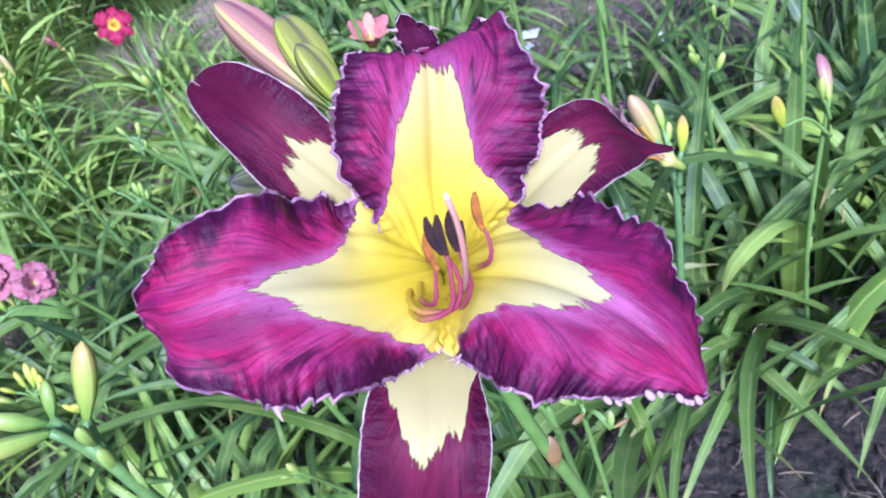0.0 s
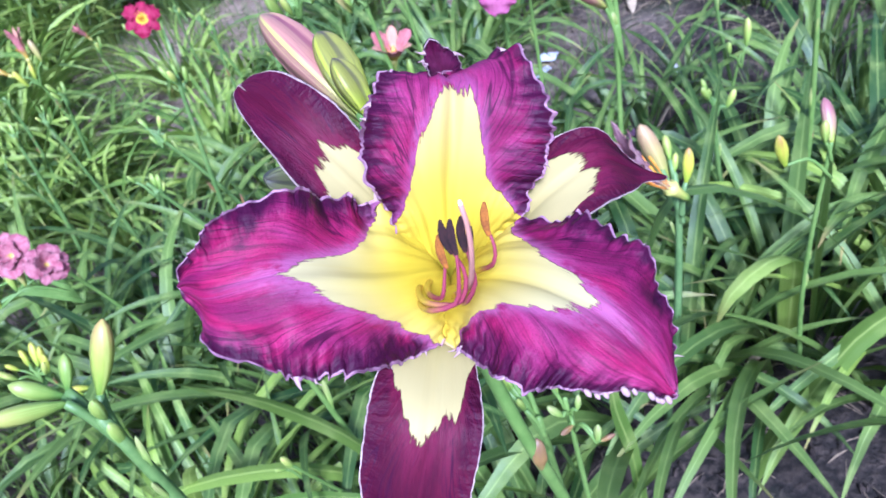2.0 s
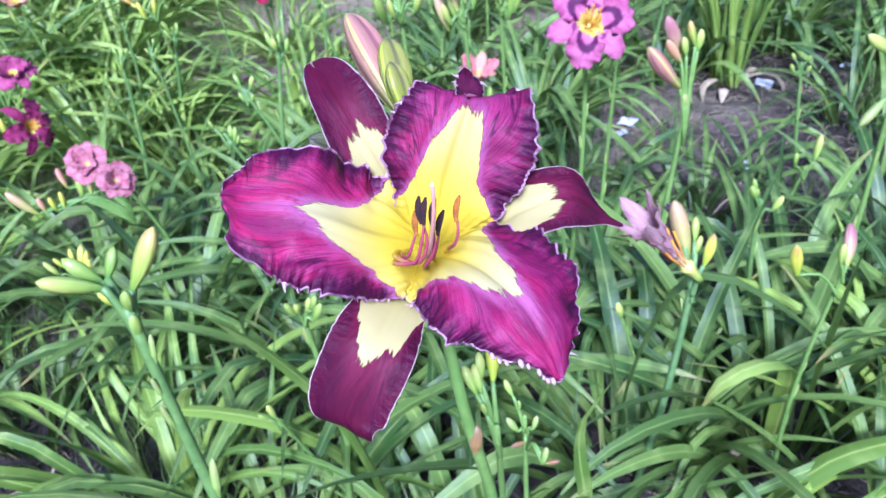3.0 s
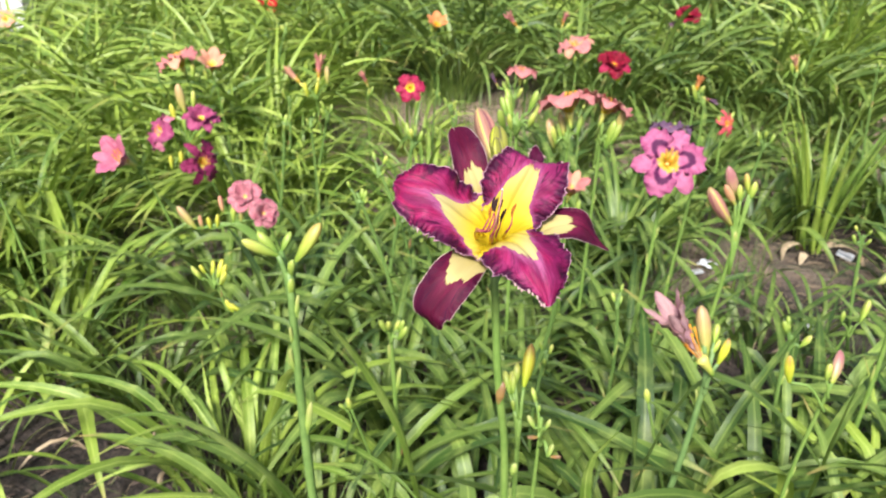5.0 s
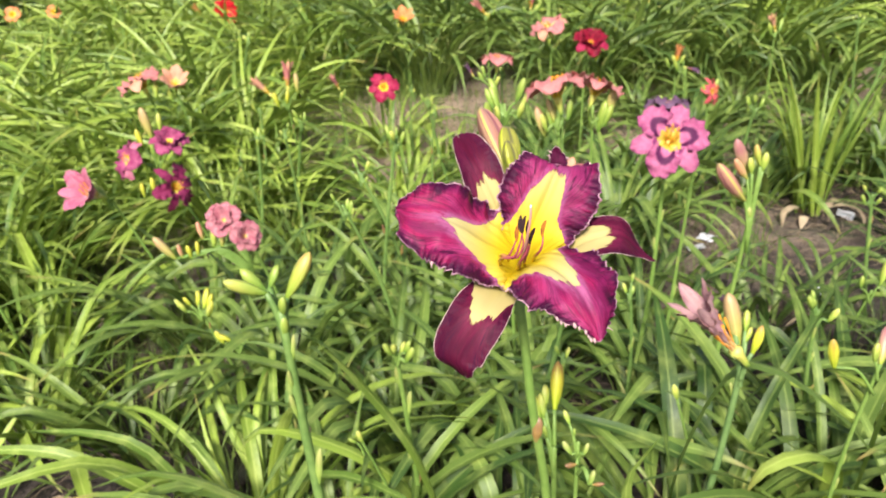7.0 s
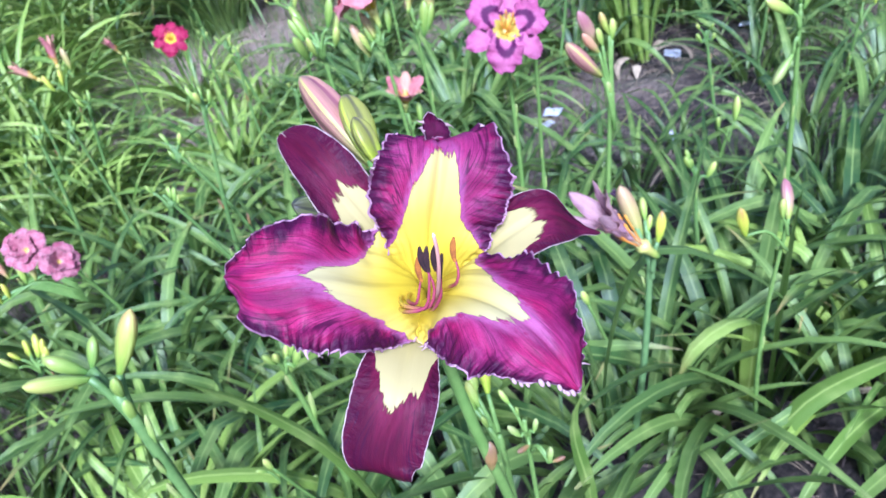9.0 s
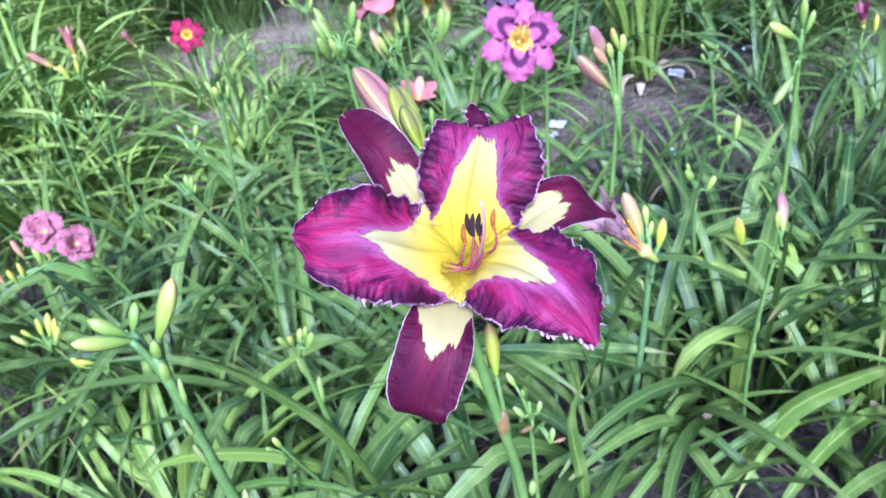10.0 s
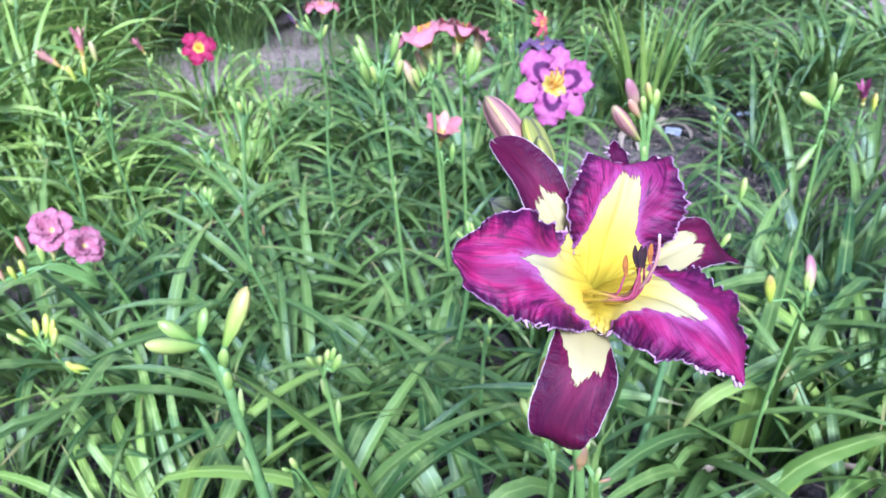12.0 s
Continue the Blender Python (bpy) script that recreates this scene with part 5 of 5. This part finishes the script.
# ---- foliage ----
LEAVES = {}
rnd = random.Random(7)
for tone in ("leaf", "leaf_bright"):
    LEAVES[tone] = []
    for k in range(14):
        me = leaf_mesh("leaf", 1.0, rnd.uniform(0.032, 0.052), rnd.uniform(2, 12), rnd.uniform(38, 128), rnd.uniform(-50, 50), 11, (rnd.uniform(0.5, 0.75), rnd.uniform(20, 60)) if k % 4 == 0 else None, rnd.uniform(0.2, 0.5), k)
        me.materials.append(MAT[tone])
        LEAVES[tone].append(me)
LEAVES["upright"] = []
for k in range(6):
    me = leaf_mesh("leaf", 1.0, rnd.uniform(0.020, 0.032), rnd.uniform(1, 7), rnd.uniform(4, 38), rnd.uniform(-40, 40), 11, None, 0.4, 50 + k)
    me.materials.append(MAT["leaf_bright"])
    LEAVES["upright"].append(me)
DRY = [leaf_mesh("leaf", 1.0, 0.030, 20, 160 + 15 * k, 90, 11, (0.4, 40), 0.6, 30 + k) for k in range(3)]
for me in DRY:
    me.materials.append(MAT["leaf_dry"])


def leaf_poses(rnd, n, length, radius, tilt=28):
    """Leaves in fans round a crown: the outer ones lean further out."""
    out = []
    for k in range(n):
        a = rnd.uniform(0, 2 * math.pi)
        d = math.sqrt(rnd.random())
        p = (math.cos(a) * radius * d, math.sin(a) * radius * d, -0.01)
        heading = a + rnd.gauss(0, 0.6)
        size = length * rnd.uniform(0.6, 1.15)
        lean = tilt * d * rnd.uniform(0.2, 1.1)
        out.append(Matrix.Translation(p) @ Matrix.Rotation(heading, 4, "Z") @ Matrix.Rotation(radians(lean), 4, "Y") @ Matrix.Rotation(rnd.gauss(0, 0.12), 4, "X") @ Matrix.Diagonal((size, size * rnd.uniform(0.8, 1.25), size * rnd.uniform(0.85, 1.0), 1)))
    return out


def clump(x, y, n, length, radius, tone, label, seed, dry=2, tilt=28):
    """A near clump, every leaf a part of its own."""
    rnd = random.Random(seed)
    c = thing("daylily_clump", Matrix.Translation((x, y, ground_z(x, y))), label, "plant", "daylily foliage clumps")
    for m in leaf_poses(rnd, n, length, radius, tilt):
        put("leaf", rnd.choice(LEAVES[tone]), None, c, m)
    for m in leaf_poses(rnd, dry, length * 0.6, radius * 1.2, 60):
        put("leaf", rnd.choice(DRY), None, c, m, "withered straw-coloured leaf")
    return c


def joined_clump(name, n, length, radius, tone, seed, tilt=28, slim=0.62):
    rnd = random.Random(seed)
    verts, faces, uvs = [], [], []
    for m in leaf_poses(rnd, n, length, radius, tilt):
        src = rnd.choice(LEAVES[tone])
        k = len(verts)
        co = np.empty(len(src.vertices) * 3)
        src.vertices.foreach_get("co", co)
        co = co.reshape(-1, 3)
        mm = np.array(m @ Matrix.Diagonal((1, slim, 1, 1)))
        verts.extend(co @ mm[:3, :3].T + mm[:3, 3])
        uv = np.empty(len(src.loops) * 2)
        src.uv_layers[0].data.foreach_get("uv", uv)
        uv = uv.reshape(-1, 2)
        vu = [None] * len(src.vertices)
        for loop, q in zip(src.loops, uv):
            vu[loop.vertex_index] = tuple(q)
        uvs.extend(vu)
        faces.extend(tuple(k + v for v in p.vertices) for p in src.polygons)
    me = mesh_of(name, verts, faces, uvs)
    me.materials.append(MAT[tone])
    return me


NEAR = [  # x, y, leaves, length, crown radius, tone
    (0.03, 0.42, 33, 0.48, 0.09, "leaf"), (-0.22, 0.50, 34, 0.52, 0.10, "leaf"), (0.34, 0.52, 36, 0.56, 0.10, "leaf"), (0.58, 0.48, 46, 0.56, 0.10, "leaf"), (-0.42, 0.66, 42, 0.55, 0.10, "leaf_bright"),
    (0.10, 0.80, 48, 0.50, 0.10, "leaf"), (-0.14, 0.88, 48, 0.52, 0.10, "leaf"), (0.42, 0.90, 55, 0.48, 0.10, "leaf"), (0.72, 0.72, 40, 0.46, 0.09, "leaf"), (0.92, 0.55, 45, 0.50, 0.09, "leaf"),
    (-0.40, 1.12, 55, 0.50, 0.10, "leaf"), (-0.08, 1.24, 48, 0.50, 0.11, "leaf"), (0.22, 1.18, 55, 0.46, 0.10, "leaf"), (0.50, 1.25, 50, 0.44, 0.10, "leaf"), (-0.66, 1.38, 48, 0.56, 0.11, "leaf"), (-0.36, 1.56, 48, 0.52, 0.11, "leaf"),
    (0.02, 1.60, 48, 0.48, 0.11, "leaf"), (0.36, 1.62, 55, 0.44, 0.11, "leaf"), (1.34, 1.98, 36, 0.60, 0.05, "upright"), (-1.10, 1.35, 48, 0.60, 0.12, "leaf_bright"), (-0.72, 0.95, 40, 0.44, 0.09, "leaf"),
    (-1.45, 1.75, 70, 0.70, 0.13, "leaf_bright"), (0.80, 1.20, 40, 0.40, 0.09, "leaf"), (1.12, 0.85, 34, 0.48, 0.09, "leaf"), (0.80, 0.40, 40, 0.50, 0.09, "leaf_bright"), (1.00, 0.62, 30, 0.46, 0.09, "leaf"), (1.02, 1.28, 22, 0.34, 0.07, "leaf"), (1.28, 1.14, 26, 0.42, 0.07, "leaf"),
    (0.62, 0.27, 15, 0.46, 0.07, "leaf"), (0.84, 0.24, 22, 0.48, 0.08, "leaf"), (-1.00, 1.02, 44, 0.54, 0.10, "leaf_bright"), (-1.30, 1.10, 44, 0.58, 0.10, "leaf_bright"), (-1.02, 0.72, 22, 0.46, 0.07, "leaf_bright"),
    (1.48, 1.52, 28, 0.44, 0.08, "leaf"), (1.74, 1.72, 30, 0.46, 0.08, "leaf"), (1.62, 1.18, 26, 0.42, 0.08, "leaf"),
]
for k, (x, y, n, length, rad, tone) in enumerate(NEAR):
    clump(x, y, n, length, rad, tone, "dense clump of arching green strap leaves in soil" if tone == "leaf" else "dense clump of bright yellow-green arching strap leaves", 100 + k, tilt=4 if rad == 0.05 else 28)


# single leaves that stand out, each on a crown of its own
def long_leaf(points, width, tone, label):
    """A strap leaf along a curve from its foot to its tip, keeled along the middle."""
    foot = Vector(points[0])
    c = spline([tuple(Vector(p) - foot) for p in points], 16)
    t, b, n = side_frames(c, np.tile(np.cross(c[-1] - c[0], (0, 0, 1.0)), (16, 1)))
    verts, uvs, faces = [], [], []
    for i in range(16):
        u = i / 15
        w = 0.5 * width * (0.6 + 0.4 * min(1, 4 * u)) * (1 - max(0, (u - 0.55) / 0.45) ** 2) + 0.0004
        for v in (-1, -0.5, 0, 0.5, 1):
            tilt = 0.25 * noise.noise((u * 2.2, points[0][0] * 9, 1))
            verts.append(c[i] + b[i] * w * v + n[i] * w * (0.28 * abs(v) * (1 - 0.4 * u) + tilt * v))
            uvs.append((v * 0.5 + 0.5, u))
    faces = [(i * 5 + j, i * 5 + j + 1, i * 5 + j + 6, i * 5 + j + 5) for i in range(15) for j in range(4)]
    plant = thing("daylily_fan", Matrix.Translation(foot), label, "plant", "daylily foliage clumps")
    put("leaf", mesh_of("leaf", verts, faces, uvs), tone, plant)


BROAD = "single broad pale green strap leaf arching out of a clump"
long_leaf([(0.310, 0.520, 0.0), (0.335, 0.510, 0.25), (0.403, 0.470, 0.442), (0.498, 0.430, 0.400), (0.582, 0.400, 0.300), (0.640, 0.380, 0.150)], 0.024, "leaf", BROAD)
long_leaf([(-0.050, 0.500, 0.0), (-0.090, 0.520, 0.16), (-0.138, 0.530, 0.238), (-0.215, 0.552, 0.290), (-0.338, 0.550, 0.345), (-0.400, 0.550, 0.290)], 0.026, "leaf_bright", BROAD)
long_leaf([(-0.040, 0.440, 0.0), (-0.060, 0.460, 0.18), (-0.097, 0.490, 0.320), (-0.160, 0.500, 0.440), (-0.215, 0.470, 0.545)], 0.026, "leaf_bright", BROAD)
long_leaf([(0.560, 0.470, 0.0), (0.550, 0.440, 0.18), (0.521, 0.405, 0.297), (0.460, 0.390, 0.330), (0.415, 0.400, 0.300), (0.402, 0.420, 0.235)], 0.034, "leaf_bright", "single broad light green leaf curling over at its tip")
long_leaf([(0.560, 0.430, 0.0), (0.575, 0.420, 0.25), (0.590, 0.410, 0.420), (0.600, 0.405, 0.490)], 0.028, "leaf_bright", "single broad upright light green leaf")
long_leaf([(0.370, 0.335, 0.0), (0.408, 0.330, 0.078), (0.464, 0.325, 0.121), (0.544, 0.320, 0.189), (0.652, 0.315, 0.199), (0.765, 0.309, 0.187)], 0.034, "leaf_bright", BROAD)
long_leaf([(-0.180, 0.420, 0.0), (-0.260, 0.400, 0.24), (-0.360, 0.380, 0.380), (-0.450, 0.370, 0.430), (-0.520, 0.360, 0.420)], 0.022, "leaf_bright", BROAD)
long_leaf([(-0.150, 0.380, 0.0), (-0.230, 0.330, 0.22), (-0.330, 0.290, 0.340), (-0.440, 0.260, 0.370), (-0.560, 0.250, 0.340)], 0.020, "leaf_bright", BROAD)
long_leaf([(0.200, 0.360, 0.0), (0.195, 0.330, 0.22), (0.180, 0.300, 0.40), (0.215, 0.290, 0.47)], 0.020, "leaf_bright", BROAD)
long_leaf([(0.760, 0.420, 0.0), (0.735, 0.350, 0.26), (0.720, 0.320, 0.40), (0.745, 0.310, 0.455), (0.790, 0.310, 0.450)], 0.034, "leaf_bright", "single broad light green leaf folded over near its tip")
long_leaf([(0.070, 0.930, 0.0), (0.070, 0.930, 0.15), (0.075, 0.935, 0.30)], 0.022, "leaf", "single upright green strap leaf between two clumps")
long_leaf([(0.340, 0.0, 0.0), (0.345, -0.005, 0.30), (0.359, 0.009, 0.495), (0.378, 0.015, 0.523), (0.402, 0.017, 0.533), (0.426, 0.011, 0.525), (0.474, 0.0, 0.470)], 0.038, "leaf_bright", "single broad green leaf bent over near its tip")
TAN = "withered tan leaf curled at the foot of a clump"
long_leaf([(1.300, 1.930, 0.010), (1.250, 1.900, 0.060), (1.200, 1.880, 0.050), (1.190, 1.860, 0.0)], 0.030, "leaf_dry", TAN)
long_leaf([(1.370, 1.950, 0.010), (1.420, 1.950, 0.050), (1.475, 1.950, 0.015)], 0.030, "leaf_dry", TAN)
long_leaf([(1.290, 1.900, 0.005), (1.265, 1.860, 0.035), (1.235, 1.820, 0.005)], 0.028, "leaf_dry", TAN)

# the rows behind, one joined mesh for each clump
KINDS = [joined_clump("foliage", n, 1.0, 0.20, tone, 300 + k, 24, slim) for k, (n, tone, slim) in enumerate(((72, "leaf", 0.95), (125, "leaf_bright", 0.62), (125, "leaf", 0.62), (55, "leaf", 1.0), (130, "leaf_bright", 0.65), (66, "leaf_bright", 0.95)))]


def far_clump(x, y, size, kind, seed):
    rnd = random.Random(seed)
    c = put("daylily_clump", KINDS[kind], None, None, Matrix.Translation((x, y, ground_z(x, y))) @ Matrix.Rotation(rnd.uniform(0, 6.28), 4, "Z") @ Matrix.Diagonal((size, size, size * rnd.uniform(0.85, 1.1), 1)))
    tagged(c, "dense clump of long arching green leaves in a garden row", "plant", "daylily foliage clumps", "stuff")


rnd = random.Random(21)
bare = [(0.27, 3.45, 0.40), (-0.2, 3.3, 0.28), (-0.67, 2.7, 0.22), (2.0, 2.25, 0.22), (1.58, 2.02, 0.18), (1.30, 1.75, 0.18), (1.15, 1.45, 0.2), (0.1, 3.0, 0.20), (-1.05, 1.8, 0.3), (-3.2, 4.9, 0.55), (-3.5, 5.6, 0.55), (-2.9, 4.5, 0.4), (0.9, 1.75, 0.16)]
step = 0.36
y = 1.85
while y < 8.5:
    x = -1.4 - 0.62 * y
    while x < 1.4 + 0.62 * y:
        px, py = x + rnd.uniform(-0.13, 0.13), y + rnd.uniform(-0.13, 0.13)
        back = py > 3.4 or px < -0.75 - 0.02 * py
        if not any((px - a) ** 2 + (py - b) ** 2 < r * r for a, b, r in bare) and rnd.random() < (0.97 if back else 0.9):
            far_clump(px, py, rnd.uniform(0.62, 0.85) if back else rnd.uniform(0.36, 0.55), rnd.choice((1, 4) if px < -0.6 else (1, 2, 4, 2)) if back else rnd.choice((5, 5, 5, 0) if px < 0.1 else (0, 3)), int(1000 * x + 77 * y))
        x += step
    y += step
    step = min(0.5, step * 1.03)


# ---- litter and debris on the soil ----
def scrap(x, y, w, d, seed):
    rnd = random.Random(seed)
    bm = bmesh.new()
    bmesh.ops.create_grid(bm, x_segments=6, y_segments=5, size=0.5)
    for v in bm.verts:
        v.co.x *= w * (1 + 0.25 * noise.noise((v.co.y * 4, seed, 0)))
        v.co.y *= d * (1 + 0.3 * noise.noise((v.co.x * 40, seed, 2)))
        v.co.z = 0.008 + 0.10 * d * noise.noise((v.co.x * 30, v.co.y * 30, seed))
    bmesh.ops.solidify(bm, geom=bm.faces[:], thickness=0.0012)
    me = bpy.data.meshes.new("paper_scrap")
    bm.to_mesh(me)
    bm.free()
    ob = put("paper_scrap", me, "litter", None, pose(x, y, ground_z(x, y) + 0.006, rnd.uniform(-15, 15), rnd.uniform(-15, 15), rnd.uniform(0, 360)))
    tagged(ob, "crumpled white scrap lying on the soil", "litter", "white scraps")


SCRAPS = [(0.907, 1.817, 0.058, 0.045), (1.437, 1.904, 0.056, 0.048), (1.066, 1.379, 0.05, 0.035), (0.845, 1.75, 0.055, 0.04), (1.30, 2.15, 0.07, 0.03), (1.62, 2.3, 0.05, 0.035), (1.75, 1.9, 0.04, 0.04)]
for k, (x, y, w, d) in enumerate(SCRAPS):
    scrap(x, y, w, d, k + 3)


def scatter(name, count, mat, label, length, width, seed, area=(-1.5, 2.3, 0.05, 3.8)):
    """Countless bits on the soil, joined into one mesh."""
    rnd = random.Random(seed)
    verts, faces = [], []
    for k in range(count):
        x, y = rnd.uniform(*area[:2]), rnd.uniform(*area[2:])
        z = ground_z(x, y) + 0.004 + 0.010 * rnd.random()
        a, l, w, tip = rnd.uniform(0, 6.28), length * rnd.uniform(0.4, 1.2), width * rnd.uniform(0.5, 1.3), rnd.uniform(-0.3, 0.3)
        ux, uy = math.cos(a), math.sin(a)
        n0 = len(verts)
        for s in (-0.5, 0.0, 0.5):
            taper = 1.0 if s == 0 else 0.5
            cx, cy, cz = x + ux * l * s, y + uy * l * s, z + tip * l * s * 0.4 + (0.12 * l if s == 0 else 0)
            verts += [(cx - uy * w * taper, cy + ux * w * taper, cz), (cx + uy * w * taper, cy - ux * w * taper, cz), (cx, cy, cz + w * 0.7)]
        for s in (0, 3):
            for i, j in ((0, 2), (2, 1), (1, 0)):
                faces.append((n0 + s + i, n0 + s + j, n0 + s + 3 + j, n0 + s + 3 + i))
    ob = put(name, mesh_of(name, verts, faces, smooth=False), mat)
    tagged(ob, label, "debris", kind="stuff")


def grass(count, seed):
    """Thin weeds and grass between the clumps, too many to count."""
    rnd = random.Random(seed)
    verts, faces, uvs = [], [], []
    for k in range(count):
        x, y = rnd.uniform(-2.2, 3.0), rnd.uniform(0.2, 5.0)
        if noise.noise((x * 1.3, y * 1.3, 9)) < -0.05 or (y < 1.0 and x < -0.6):
            continue
        if any((x - sx) ** 2 + (y + 0.05 - sy) ** 2 < 0.012 for sx, sy, _, _ in SCRAPS) or any((x - q) ** 2 + (y - p) ** 2 < 0.25 * r * r for q, p, r in bare):
            continue
        z, a, h, w, lean = ground_z(x, y), rnd.uniform(0, 6.28), rnd.uniform(0.06, 0.24), rnd.uniform(0.0012, 0.0028), rnd.uniform(0.1, 0.9)
        ux, uy, n0 = math.cos(a), math.sin(a), len(verts)
        for q in range(5):
            u = q / 4
            r, up = h * lean * u * u, h * u * (1 - 0.25 * lean * u)
            ww = w * (1 - u) + 0.0002
            verts += [(x + ux * r - uy * ww, y + uy * r + ux * ww, z + up), (x + ux * r + uy * ww, y + uy * r - ux * ww, z + up)]
            uvs += [(0, u * 0.8), (1, u * 0.8)]
        faces += [(n0 + 2 * q, n0 + 2 * q + 1, n0 + 2 * q + 3, n0 + 2 * q + 2) for q in range(4)]
    ob = put("grass", mesh_of("grass", verts, faces, uvs), "leaf")
    tagged(ob, "thin green grass and weeds between the daylily clumps", "grass", kind="stuff")


grass(30000, 14)
scatter("mulch_chips", 12000, "mulch", "brown shredded bark chips scattered over the soil", 0.020, 0.0032, 11)
scatter("dead_straw", 3200, "straw", "dry straw-coloured dead leaf bits on the soil", 0.060, 0.0013, 12)
scatter("dead_straw", 3600, "straw", "dry straw-coloured thatch on the trodden strip", 0.070, 0.0014, 17, (-1.4, 0.9, 2.4, 3.9))
scatter("dead_straw", 1500, "straw", "dry straw-coloured thatch on the bare soil", 0.060, 0.0013, 18, (0.9, 2.3, 1.2, 3.0))


# ---- distance ----
def white_post(x, y):
    c = thing("garden_shed", Matrix.Translation((x, y, ground_z(x, y) - 0.05)), "grey siding shed wall with a white corner board", "shed")
    bm = bmesh.new()
    bmesh.ops.create_cube(bm, size=1, matrix=Matrix.Translation((0, 0, 1.2)) @ Matrix.Diagonal((0.15, 0.16, 2.4, 1)))
    bmesh.ops.bevel(bm, geom=bm.edges[:], offset=0.012, segments=2, affect="EDGES")
    me = bpy.data.meshes.new("corner_board")
    bm.to_mesh(me)
    bm.free()
    put("corner_board", me, "white_paint", c, None, "white painted corner board")
    for k in range(14):
        bm = bmesh.new()
        bmesh.ops.create_cube(bm, size=1, matrix=Matrix.Translation((-1.58, 0.03, 0.09 + 0.17 * k)) @ Matrix.Rotation(radians(5), 4, "X") @ Matrix.Diagonal((3.0, 0.03, 0.185, 1)))
        me = bpy.data.meshes.new("siding_board")
        bm.to_mesh(me)
        bm.free()
        put("siding_board", me, "grey_siding", c)


white_post(-3.34, 5.43)
stake = put("garden_stake", tube_mesh("garden_stake", [(0, 0, -0.1), (0.004, 0, 0.6), (0, 0, 1.35)], [0.018, 0.018, 0.017], 10, 6), "dark_metal", None, Matrix.Translation((-3.17, 5.35, ground_z(-3.17, 5.35))))
tagged(stake, "thin dark metal stake standing among the leaves", "stake")
